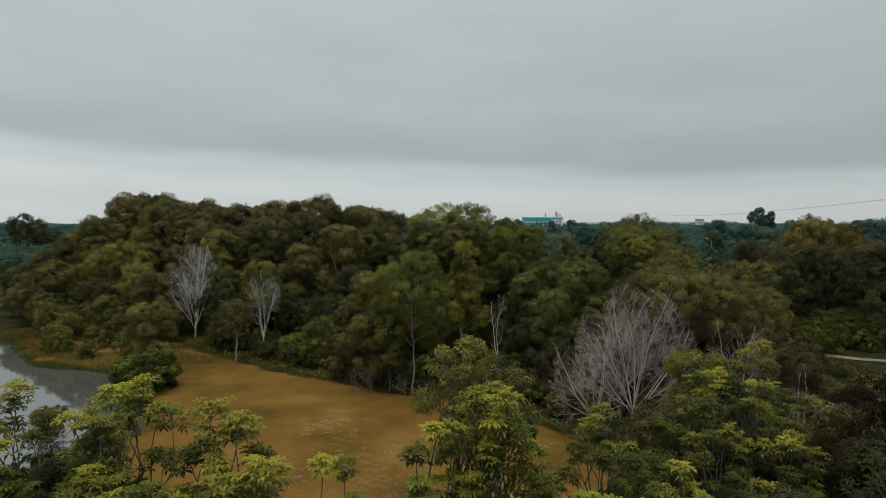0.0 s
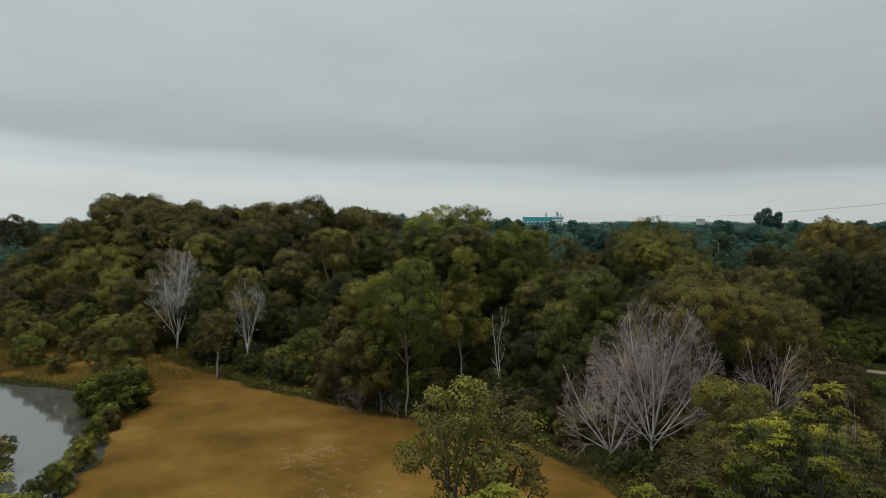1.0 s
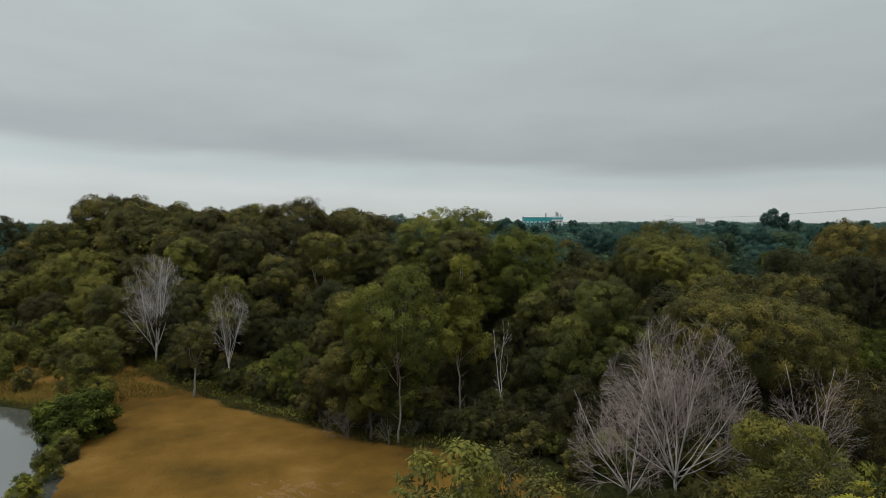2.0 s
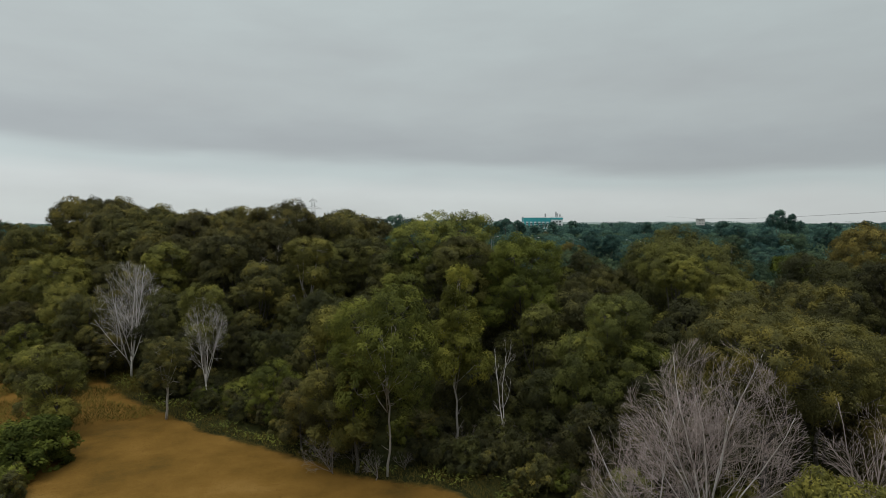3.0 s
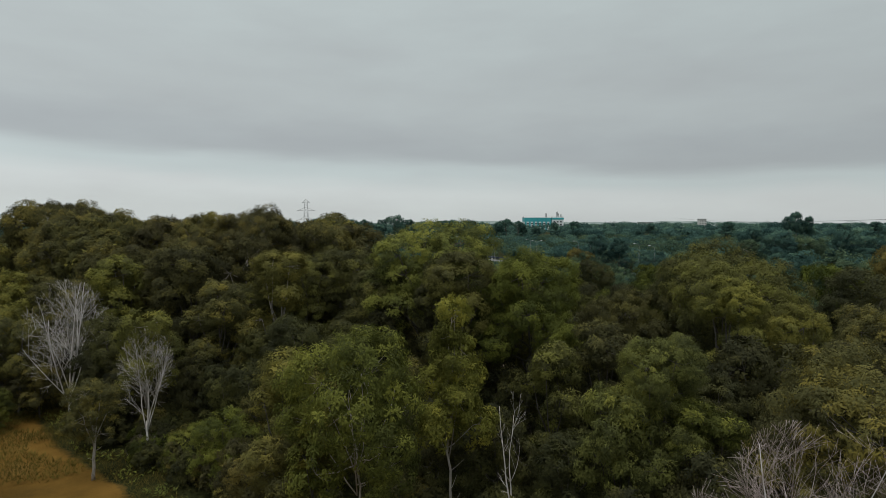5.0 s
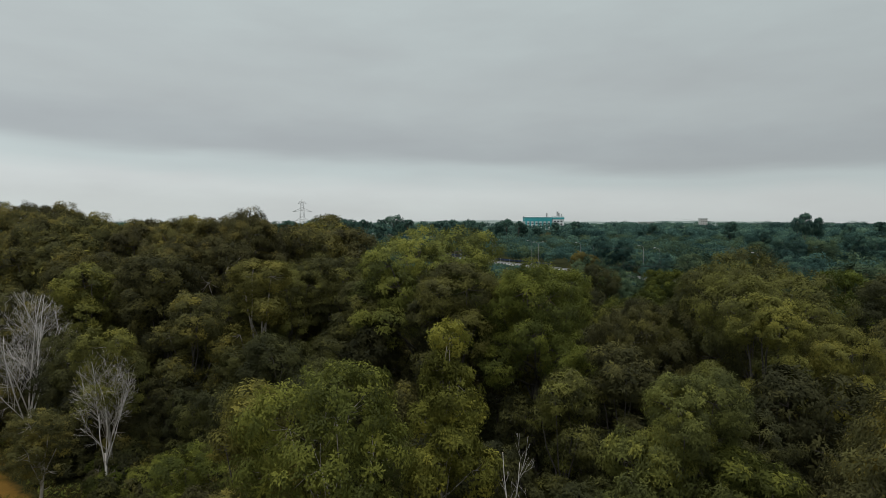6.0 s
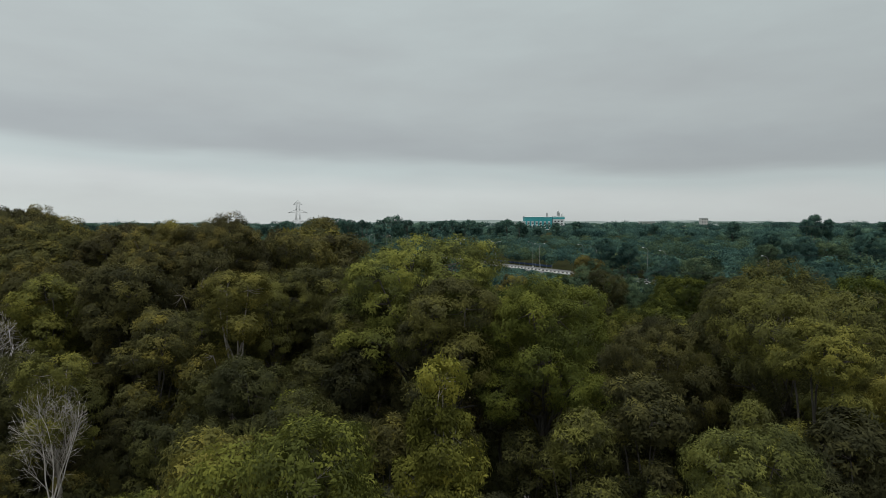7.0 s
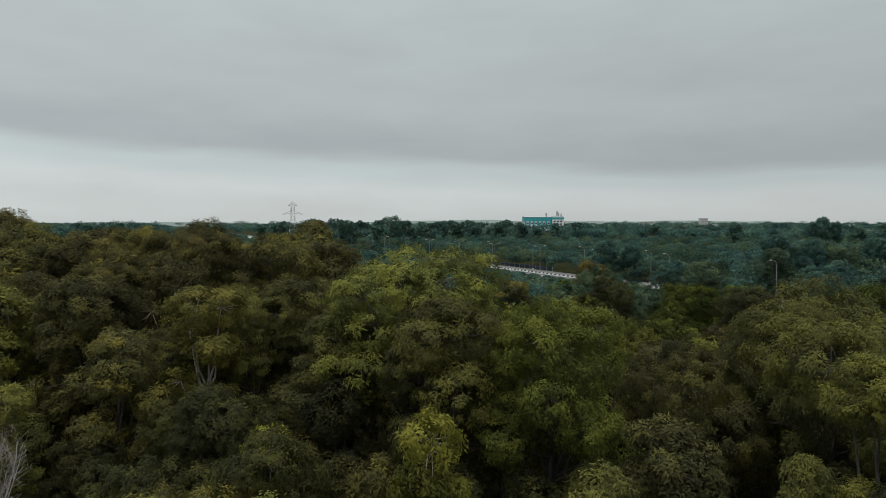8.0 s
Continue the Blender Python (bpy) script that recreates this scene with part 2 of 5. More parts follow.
# ---- mesh building ----
class Geo:
    """Vertices and faces gathered into one mesh."""

    def __init__(self):
        self.v, self.f = [], []

    def tube(self, path, radii, sides=5):
        base = len(self.v)
        for i, p in enumerate(path):
            d = (path[min(i + 1, len(path) - 1)] - path[max(i - 1, 0)]).normalized()
            a = d.cross(Vector((0.31, 0.87, 0.4))).normalized()
            b = d.cross(a)
            for k in range(sides):
                w = 2 * math.pi * k / sides
                self.v.append(tuple(p + (a * math.cos(w) + b * math.sin(w)) * radii[i]))
        for i in range(len(path) - 1):
            for k in range(sides):
                n = (k + 1) % sides
                self.f.append((base + i * sides + k, base + i * sides + n, base + (i + 1) * sides + n, base + (i + 1) * sides + k))
        self.f.append(tuple(base + k for k in reversed(range(sides))))
        self.f.append(tuple(base + (len(path) - 1) * sides + k for k in range(sides)))

    def box(self, x0, y0, z0, x1, y1, z1):
        b = len(self.v)
        self.v += [(x, y, z) for z in (z0, z1) for x, y in ((x0, y0), (x1, y0), (x1, y1), (x0, y1))]
        self.f += [tuple(b + i for i in q) for q in ((3, 2, 1, 0), (4, 5, 6, 7), (0, 1, 5, 4), (1, 2, 6, 5), (2, 3, 7, 6), (3, 0, 4, 7))]

    def mesh(self, name, mat, smooth=True):
        me = bpy.data.meshes.new(name)
        me.from_pydata(self.v, [], self.f)
        if smooth:
            me.polygons.foreach_set("use_smooth", [True] * len(me.polygons))
        me.materials.append(mat)
        return me


def part(name, data, mat, parent, label=""):
    """One mesh object under a thing or a part."""
    me = data.mesh(name, mat) if isinstance(data, Geo) else data
    ob = new(name, me)
    ob.parent = parent
    return tagged(ob, label)


def unit(a):
    return a / np.maximum(np.linalg.norm(a, axis=1, keepdims=True), 1e-6)


def leaf_mesh(name, rng, pts, out, tone, length, width, mat, droop=0.0, flat=0.0, along=None, corners=3):
    """One pointed leaf for each point: a rhombus that is widest before its middle, or a blade. along: the ways in which the leaves point."""
    n = len(pts)
    nrm = unit(out * np.array([1, 1, 0.75 if flat < 0.5 else 1]) + np.array([0, 0, flat]) + rng.normal(0, 0.22, (n, 3)))
    axis = rng.normal(0, 1, (n, 3)) + out * 0.15 if along is None else along + rng.normal(0, 0.4, (n, 3))
    axis -= nrm * np.sum(axis * nrm, axis=1, keepdims=True)
    axis = unit(unit(axis) + np.array([0, 0, -droop]))
    side = unit(np.cross(nrm, axis))
    nrm = np.cross(axis, side)
    ln = length * rng.uniform(0.65, 1.3, (n, 1))
    wd = width * rng.uniform(0.7, 1.25, (n, 1))
    if corners == 4:
        v = np.stack((pts, pts + side * wd * 0.5 + axis * ln * 0.42, pts + axis * ln - nrm * ln * 0.12, pts - side * wd * 0.5 + axis * ln * 0.42), 1)
    else:
        v = np.stack((pts - side * wd * 0.5, pts + side * wd * 0.5, pts + axis * ln), 1)
    me = bpy.data.meshes.new(name)
    me.vertices.add(n * corners)
    me.vertices.foreach_set("co", v.reshape(-1).astype(np.float32))
    me.loops.add(n * corners)
    me.loops.foreach_set("vertex_index", np.arange(n * corners, dtype=np.int32))
    me.polygons.add(n)
    me.polygons.foreach_set("loop_start", np.arange(0, n * corners, corners, dtype=np.int32))
    me.update(calc_edges=True)
    at = me.attributes.new("tone", "FLOAT", "FACE")
    at.data.foreach_set("value", np.asarray(tone, dtype=np.float32))
    me.materials.append(mat)
    return me


def crown_points(rng, lobes, tufts, per, size, up=0.2, droop=0.15):
    """Leaf points in tufts on the outer sides of lobes; the leaves of a tuft spread from its middle and hang at their tips.
    lobes: rows of x, y, z, radius, height, number of its limb."""
    lobes = np.array(lobes)
    weight = lobes[:, 3] ** 2
    which = rng.choice(len(lobes), tufts * 3, p=weight / weight.sum())
    d = rng.normal(0, 1, (len(which), 3))
    d[:, 2] += up
    d = unit(d)
    c = lobes[which, :3] + d * lobes[which][:, [3, 3, 4]] * rng.uniform(0.8, 1.08, (len(which), 1))
    # no tufts in the middle of another lobe, where no light comes
    apart = np.linalg.norm((c[:, None] - lobes[None, :, :3]) / lobes[None, :, [3, 3, 4]], axis=2)
    apart[np.arange(len(which)), which] = 9
    keep = np.flatnonzero(apart.min(1) > 0.72)[:tufts]
    c, d, which = c[keep], d[keep], which[keep]
    k = len(keep)
    limbs = lobes[which, 5].astype(int)
    shade = 0.5 + rng.normal(0, 0.14, limbs.max() + 1)[limbs] + rng.normal(0, 0.12, len(lobes))[which] + rng.normal(0, 0.2, k)
    s = size * rng.uniform(0.55, 1.4, k)
    many = np.maximum(4, (per * (s / size) ** 1.6).astype(int))
    idx = np.repeat(np.arange(k), many)
    n = len(idx)
    q = unit(rng.normal(0, 1, (n, 3)) + d[idx] * 0.35 + np.array([0, 0, 0.2])) * rng.uniform(0.1, 1, (n, 1)) ** 0.55
    pts = c[idx] + q * s[idx, None] * np.array([1, 1, 0.85])
    out = unit(q * 0.45 + d[idx] * 0.8 + np.array([0, 0, 0.2]))
    along = unit(q + d[idx] * 0.3 + np.array([0, 0, -droop]))
    return pts, out, np.clip(shade[idx] + rng.normal(0, 0.03, n), 0.02, 0.98), along


def limb(geo, rng, a, b, r0, r1, sides=5, wob=0.08, steps=4):
    a, b = Vector(a), Vector(b)
    ln = (b - a).length
    pts = []
    for i in range(steps + 1):
        f = i / steps
        p = a.lerp(b, f)
        p.z += math.sin(f * math.pi) * ln * -0.06
        if 0 < i < steps:
            p += Vector(rng.normal(0, wob * ln / steps, 3))
        pts.append(p)
    geo.tube(pts, [r0 + (r1 - r0) * i / steps for i in range(steps + 1)], sides)


FORMS = {
    # height, crown radius, crown base, limbs, limb crown / crown radius, tufts, leaves a tuft, tuft size, leaf length, leaf width
    "round": (14.0, 4.2, 4.8, 10, 0.43, 540, 42, 0.46, 0.27, 0.125),
    "high": (13.0, 4.2, 4.8, 13, 0.38, 860, 50, 0.36, 0.185, 0.082),
    "dome": (15.0, 6.0, 6.4, 14, 0.4, 800, 46, 0.54, 0.295, 0.135),
    "round_fine": (14.0, 4.2, 4.4, 11, 0.42, 820, 60, 0.37, 0.18, 0.078),
    "dome_fine": (15.0, 6.0, 5.4, 16, 0.37, 1250, 62, 0.42, 0.19, 0.082),
    "tall": (14.0, 3.0, 5.4, 8, 0.48, 340, 42, 0.42, 0.24, 0.11),
    "narrow": (13.0, 2.5, 4.6, 12, 0.4, 500, 50, 0.3, 0.18, 0.08),
    "low": (9.0, 3.6, 1.4, 9, 0.42, 440, 40, 0.39, 0.235, 0.107),
    "shrub": (4.6, 3.1, 0.1, 12, 0.36, 520, 26, 0.3, 0.3, 0.16),
    "bush": (3.0, 2.0, 0.1, 8, 0.4, 200, 26, 0.24, 0.23, 0.11),
    "thin": (11.4, 1.9, 6.2, 9, 0.36, 210, 30, 0.27, 0.17, 0.095),
    "fill": (12.0, 4.2, 1.5, 9, 0.42, 300, 20, 0.6, 0.42, 0.2),
    "umbrella": (14.0, 4.5, 9.0, 11, 0.34, 170, 20, 0.5, 0.42, 0.24),
    "back": (12.0, 4.5, 1.2, 11, 0.4, 380, 24, 0.6, 0.46, 0.24),
}


def crown_lobes(rng, form, h, r, base, limbs, share):
    """The lobes of a crown: one at the end of each limb, and smaller ones round it."""
    mid, half = (h + base) / 2, (h - base) / 2
    broad, slim = form in ("dome", "dome_fine", "umbrella"), form == "narrow"
    lobes = []
    for i in range(limbs):
        f = (i + 0.5) / limbs
        s = 1 - (1.35 if broad else 1.9 if slim else 1.8) * f
        ring = math.sqrt(max(0.0, 1 - s * s)) ** (0.7 if broad else 0.9)
        s = s if slim else s * (1.5 - 0.5 * s * s)
        lr = r * share * rng.uniform(0.75, 1.25) * (1.1 - 0.25 * f)
        if slim:  # a cone
            ring, lr = f, lr * (0.62 + 0.6 * f)
        a = i * 2.399 + rng.uniform(-0.6, 0.6)
        q = max(0.0, r - lr * 0.9) * ring * rng.uniform(0.7, 1.12)
        x, y, z = q * math.cos(a), q * math.sin(a), mid + (half - lr * 0.8) * s + rng.normal(0, 0.05 * half)
        lobes.append((x, y, z, lr, lr * (0.8 if broad else 1.0), i))
        for k in range(int(rng.integers(4, 8))):
            d = rng.normal(0, 1, 3) + np.array([x / r, y / r, 0.4]) * 0.9
            d /= np.linalg.norm(d)
            sr = lr * rng.uniform(0.35, 0.6)
            lobes.append((x + d[0] * lr * 0.8, y + d[1] * lr * 0.8, z + d[2] * lr * 0.62, sr, sr * 0.9, i))
    top = max(l[2] + l[4] for l in lobes)
    return [(x, y, max(z + h - top, b * 0.6), a, b, i) for x, y, z, a, b, i in lobes]


def make_tree(form, seed, name, slender):
    h, r, base, limbs, share, tufts, per, size, ll, lw = FORMS[form]
    h, r, base = h * slender, r / slender, base * slender
    rng = np.random.default_rng(seed)
    half = (h - base) / 2
    lobes = crown_lobes(rng, form, h, r, base, limbs, share)
    pts, out, tone, along = crown_points(rng, lobes, tufts, per, size, droop=0.55 if form.endswith("_fine") else 0.15)
    pts[:, 2] = np.maximum(pts[:, 2], 0.05)
    g = Geo()
    lean = rng.uniform(-0.4, 0.4, 2) * (2.0 if form == "high" else 1.0)
    fork = Vector((lean[0], lean[1], base + half * 0.5))
    tr = (0.011 * h + 0.02) * (0.52 if form in ("high", "narrow") else 1.0)
    bow = rng.normal(0, 0.018 * h, 2)
    stem = [Vector((lean[0] * f + bow[0] * math.sin(f * 3.6) + rng.normal(0, 0.04), lean[1] * f + bow[1] * math.sin(f * 3.6) + rng.normal(0, 0.04), fork.z * f)) for f in (0.12, 0.26, 0.4, 0.55, 0.7, 0.85)]
    g.tube([Vector((0, 0, -0.2))] + stem + [fork], [tr * 1.4, tr * 1.05, tr * 0.95, tr * 0.9, tr * 0.84, tr * 0.78, tr * 0.72, tr * 0.66], 7)
    # short dead snags low on the stem
    for k in range(4):
        a, p = rng.uniform(0, 6.28), stem[1 + k]
        limb(g, rng, p, p + Vector((math.cos(a), math.sin(a), 0.7)) * h * 0.06, tr * 0.3, tr * 0.08, 4, steps=3)
    # limbs to the lobes, and twigs from those to the smaller ones
    ends = {}
    for x, y, z, a, b, i in lobes:
        if i not in ends:
            ends[i] = (x, y, z)
            limb(g, rng, fork * rng.uniform(0.55, 1.0), (x, y, z), tr * 0.5, tr * 0.16)
        else:
            limb(g, rng, ends[i], (x, y, z), tr * 0.17, tr * 0.05, 4, steps=2)
    ob = new(name)
    ob.empty_display_size = 0.3
    part("trunk", g, BARK, ob)
    part("crown", leaf_mesh("crown", rng, pts, out, tone, ll, lw, LEAF["olive"], along=along, corners=4 if form in ("high", "narrow", "thin", "shrub") else 3), None, ob)
    return ob


PROTO = {}


def tree(form, x, y, top, radius, leaf="olive", seed=0, name="tree", label="", category="tree", group="", turn=None, bark=None, base=0.0):
    """A tree of that form, with its top at that height and its crown of that radius."""
    base += LOW
    h, r = FORMS[form][0], FORMS[form][1]
    # the leaves keep their shape: a mesh of its own for each slenderness
    slender = min((0.66, 0.8, 1.0, 1.2, 1.45), key=lambda k: abs(math.log((top - base) / radius / (h / r)) - 2 * math.log(k)))
    h, r = h * slender, r / slender
    key = (form, seed % 2, name, slender)
    sc = Vector((radius / r, radius / r, (top - base) / h))
    rz = turn if turn is not None else random.uniform(0, 360)
    if key not in PROTO:
        PROTO[key] = ob = make_tree(form, seed % 2 + int(slender * 100), name, slender)
        ob.matrix_basis = pose(x, y, base, 0, 0, rz)
    else:
        ob = copy_thing(PROTO[key], pose(x, y, base, 0, 0, rz))
    ob.scale = sc
    for c in ob.children:
        slot = c.material_slots[0]
        slot.link = "OBJECT"
        slot.material = LEAF[leaf] if c.name.startswith("crown") else (bark or BARK)
    return tagged(ob, label or LABELS[leaf], category, group)


LABELS = {
    "olive": "olive-green acacia tree in dense grey-barked woodland",
    "fresh": "light green feathery tree in front of dim woodland",
    "green": "fresh green broad-leaved tree among woodland",
    "dark": "dark glossy green tree, darkened further for woodland shade",
    "bright": "young tree with yellow-green whorled leaves",
    "pale": "pale yellow-green slender tree before darker woodland",
    "yellow": "yellowing olive tree with sunlit pale leaves",
    "orange": "broad tree turning orange-brown beside green scrub",
    "rust": "olive tree with rusty brown ageing leaves",
    "umber": "dark brownish olive tree in dense woodland",
    "brown": "dark brown-leaved tree at the edge of scrub",
    "creeper": "low tree smothered in bright green creepers",
    "scrub": "green broad-leaved tree in scrub beside the highway",
    "far": "distant dark tree beyond the woodland, tinted bluish for haze",
}


def bare_tree(name, x, y, height, radius, seed, label, mat=PALE, stems=9, foot=0.04, spread=1.0, thick=0.06, many=1.0, lean=(0, 0), squat=0.0, bark=None):
    """A leafless tree: stems that fan from a short trunk, and branches and twigs that end in a rounded crown."""
    rng = np.random.default_rng(seed)
    ob = new(name)
    ob.location = (x, y, LOW)
    low = height * squat
    half = (height - low) / 2
    centre = np.array([lean[0] * height * 0.5, lean[1] * height * 0.5, low + half * 0.86])
    axes = np.array([radius, radius, half * 1.14])

    def reach(p, d):
        """Metres from p along d to the crown's outline."""
        o, e = (p - centre) / axes, d / axes
        a, b, c = e @ e, o @ e, o @ o - 1
        return max(0.0, (-b + math.sqrt(max(0.0, b * b - a * c))) / a)

    wood, small = Geo(), Geo()
    top = np.array([rng.normal(0, 0.08), rng.normal(0, 0.08), max(0.3, height * foot)])
    wood.tube([Vector((0, 0, -0.2)), Vector(top * 0.5), Vector(top)], [thick * 1.9, thick * 1.5, thick * 1.3], 8)
    longest, density = (99, height * 0.34, height * 0.15, height * 0.07), (2.0 * many, 2.6 * many, 4.0 * many)

    def shoot(start, d, r, level):
        ln = min(reach(start, d) * rng.uniform(0.82, 1.03), longest[level] * rng.uniform(0.6, 1.25))
        if ln < 0.12:
            return
        steps = (7, 4, 3, 2)[level]
        pts, ways, p, w = [start], [d], start, d
        for _ in range(steps):
            w = w + rng.normal(0, 0.07, 3) + np.array([0, 0, 0.05 if level < 2 else 0.0])
            w = w / np.linalg.norm(w)
            p = p + w * ln / steps
            pts.append(p)
            ways.append(w)
        radii = [max(0.004, r * (1 - 0.8 * k / steps)) for k in range(steps + 1)]
        (wood if level == 0 else small).tube([Vector(q) for q in pts], radii, (6, 4, 3, 3)[level])
        if level == 3:
            return
        for _ in range(int(ln * density[level] + rng.uniform(0, 1))):
            f = rng.uniform(0.16 if level else 0.2, 0.98) * steps
            k = min(int(f), steps - 1)
            q = pts[k] + (pts[k + 1] - pts[k]) * (f - k)
            turn = np.cross(ways[k + 1], rng.normal(0, 1, 3))
            turn /= np.linalg.norm(turn)
            a = radians(rng.uniform(24, 48) + (9 if level == 0 and spread > 1 else 0))
            e = ways[k + 1] * math.cos(a) + turn * math.sin(a) + (q - centre) / radius * 0.12
            shoot(q, e / np.linalg.norm(e), max(0.0075, radii[k] * 0.5), level + 1)

    for i in range(stems):
        a, f = i * 2.399 + rng.uniform(-0.3, 0.3), ((i + 0.4) / stems) ** (0.5 / spread) * spread
        d = np.array([math.cos(a) * f * radius * 1.25 + lean[0] * height, math.sin(a) * f * radius * 1.25 + lean[1] * height, height * max(0.14, 1.0 - 0.47 * f * f * spread)])
        shoot(top * np.array([1, 1, rng.uniform(0.4, 1.0)]), d / np.linalg.norm(d), thick * rng.uniform(0.8, 1.15) * (1.05 - 0.35 * f), 0)
    for g in (wood, small):
        g.v = [(vx, vy, max(vz, -0.2)) for vx, vy, vz in g.v]
    part("trunk", wood, bark or mat, ob)
    part("branchwork", small, mat, ob, "fine grey leafless twigs")["kind"] = "stuff"
    return tagged(ob, label, "bare tree")


# ---- ground, pond, marsh ----
LOW = -1.1  # level of the marsh and the woodland floor
POND = [(-24.5, 25.3), (-24.4, 42.3), (-25.8, 48.7), (-29, 55.4), (-37.3, 64.7), (-42.7, 66.3), (-49.1, 68.4), (-60.8, 81.2), (-80, 85), (-138.6, 87.1), (-138.6, 21), (-42.7, 18.9)]
LAKE = [(-67.2, 87.1), (-75.7, 97.7), (-90.6, 116.9), (-127.9, 166), (-159.9, 196.9), (-277.2, 212.9), (-277.2, 91.3), (-85.3, 89.2)]
MARSH = [(-23.5, 35.9), (-24.3, 44.4), (-28.3, 53), (-30.9, 59.4), (-38.4, 67.4), (-49.1, 70.6), (-59.7, 82.8), (-61.8, 85), (-57.6, 88.7), (-49.1, 87.1), (-42.7, 82.3), (-38.9, 83.9), (-33.6, 78), (-25.8, 71.1), (-19.7, 66.3), (-13.1, 62.1), (-5.3, 57.2), (0.5, 55.1), (6.3, 50.3), (9.8, 45.3), (12.3, 38.6), (11.7, 29.5), (6.4, 23.1), (-8.5, 21), (-18.1, 25.3)]


def polygon_distance(px, py, poly):
    """Metres inside a polygon (outside: minus)."""
    inside = np.zeros(px.shape, bool)
    best = np.full(px.shape, 1e9)
    for (x0, y0), (x1, y1) in zip(poly, poly[1:] + poly[:1]):
        dx, dy = x1 - x0, y1 - y0
        f = np.clip(((px - x0) * dx + (py - y0) * dy) / (dx * dx + dy * dy), 0, 1)
        best = np.minimum(best, np.hypot(px - x0 - f * dx, py - y0 - f * dy))
        if y0 != y1:
            inside ^= ((y0 > py) != (y1 > py)) & (px < x0 + (py - y0) / dy * dx)
    return np.where(inside, best, -best)


def ground_height(x, y):
    x, y = np.asarray(x, float), np.asarray(y, float)
    z = 0.06 * np.sin(x * 0.31 + 1) * np.sin(y * 0.27) + 0.04 * np.sin(x * 0.9 + y * 0.7)
    water = np.maximum(polygon_distance(x, y, POND), polygon_distance(x, y, LAKE))
    f = np.clip((water + 1.2 + 0.5 * np.sin(x * 1.1) * np.sin(y * 1.3)) / 2.4, 0, 1)
    return z * (1 - f) - 0.9 * f * f * (3 - 2 * f) + 0.08 + LOW


def make_ground():
    xs = np.concatenate((-np.geomspace(4500, 105, 26), np.arange(-100, 60, 0.8), np.geomspace(62, 4500, 30)))
    ys = np.concatenate((-np.geomspace(1500, 20, 14), np.arange(-12, 110, 0.8), np.geomspace(112, 4900, 34)))
    gx, gy = np.meshgrid(xs, ys)
    gz = ground_height(gx, gy)
    nx, ny = len(xs), len(ys)
    i = np.arange(nx * ny).reshape(ny, nx)
    faces = np.stack((i[:-1, :-1], i[:-1, 1:], i[1:, 1:], i[1:, :-1]), -1).reshape(-1, 4)
    me = bpy.data.meshes.new("ground")
    me.from_pydata(np.stack((gx, gy, gz), -1).reshape(-1, 3).tolist(), [], faces.tolist())
    me.polygons.foreach_set("use_smooth", [True] * len(me.polygons))
    d = polygon_distance(gx, gy, MARSH).reshape(-1)
    at = me.attributes.new("marsh", "FLOAT", "POINT")
    at.data.foreach_set("value", np.clip(0.5 + d / 4.0, 0, 1).astype(np.float32))
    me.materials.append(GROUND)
    return tagged(new("ground", me), "woodland floor darkened for tree shade, with a rust-brown sedge marsh", "ground", kind="structure")


def make_water(name, poly, label):
    bm = bmesh.new()
    bm.faces.new([bm.verts.new((x, y, LOW - 0.1)) for x, y in poly])
    bmesh.ops.triangulate(bm, faces=bm.faces[:])
    me = bpy.data.meshes.new(name)
    bm.to_mesh(me)
    bm.free()
    for p in me.polygons:
        if p.normal.z < 0:
            p.flip()
    me.materials.append(WATER)
    return tagged(new(name, me), label, "water", kind="structure")


def grown(poly, d):
    cx = sum(p[0] for p in poly) / len(poly)
    cy = sum(p[1] for p in poly) / len(poly)
    return [(x + d * (x - cx) / math.hypot(x - cx, y - cy), y + d * (y - cy) / math.hypot(x - cx, y - cy)) for x, y in poly]


make_ground()
make_water("water_pond", grown(POND, 1.0), "still grey pond reflecting the overcast sky")
make_water("water_lake", grown(LAKE, 1.0), "grey lake water behind the woodland edge")


# ---- the bare trees ----
bare_tree("bare_tree", 15.4, 47.2, 11.9, 5.0, 11, "spreading leafless grey tree at the marsh edge", mat=TWIG, stems=14, foot=0.15, spread=1.2, thick=0.068, many=0.78, bark=PALE)
bare_tree("bare_tree", 12.0, 46.4, 8.4, 3.3, 13, "leafless grey tree leaning beside a larger one", mat=TWIG, stems=10, foot=0.14, spread=1.2, thick=0.042, many=0.78, bark=PALE, lean=(-0.08, 0))
bare_tree("bare_tree", -35.3, 83.6, 14.0, 4.2, 23, "tall bleached dead tree before dark woodland", stems=8, foot=0.2, spread=1.02, thick=0.085, many=0.55, squat=0.24)
bare_tree("bare_tree", -22.4, 73.2, 11.0, 2.3, 31, "slender dead tree with pale forked stems", stems=4, foot=0.3, spread=0.85, thick=0.055, many=0.75, squat=0.3)
bare_tree("bare_tree", 5.9, 60.1, 9.8, 1.0, 41, "thin white dead stem with short broken twigs", stems=2, foot=0.1, spread=0.4, thick=0.055, many=0.5, squat=0.3, lean=(-0.04, 0))
bare_tree("bare_tree", 22.9, 45.0, 10.2, 2.7, 47, "grey dead tree tangled in green scrub", mat=TWIG, stems=5, foot=0.1, thick=0.06, many=0.6, squat=0.2)
bare_tree("bare_tree", 24.0, 39.0, 7.6, 0.9, 53, "slim leafless sapling with hanging grey twigs", mat=TWIG, stems=3, foot=0.2, thick=0.03, many=0.8, squat=0.2)
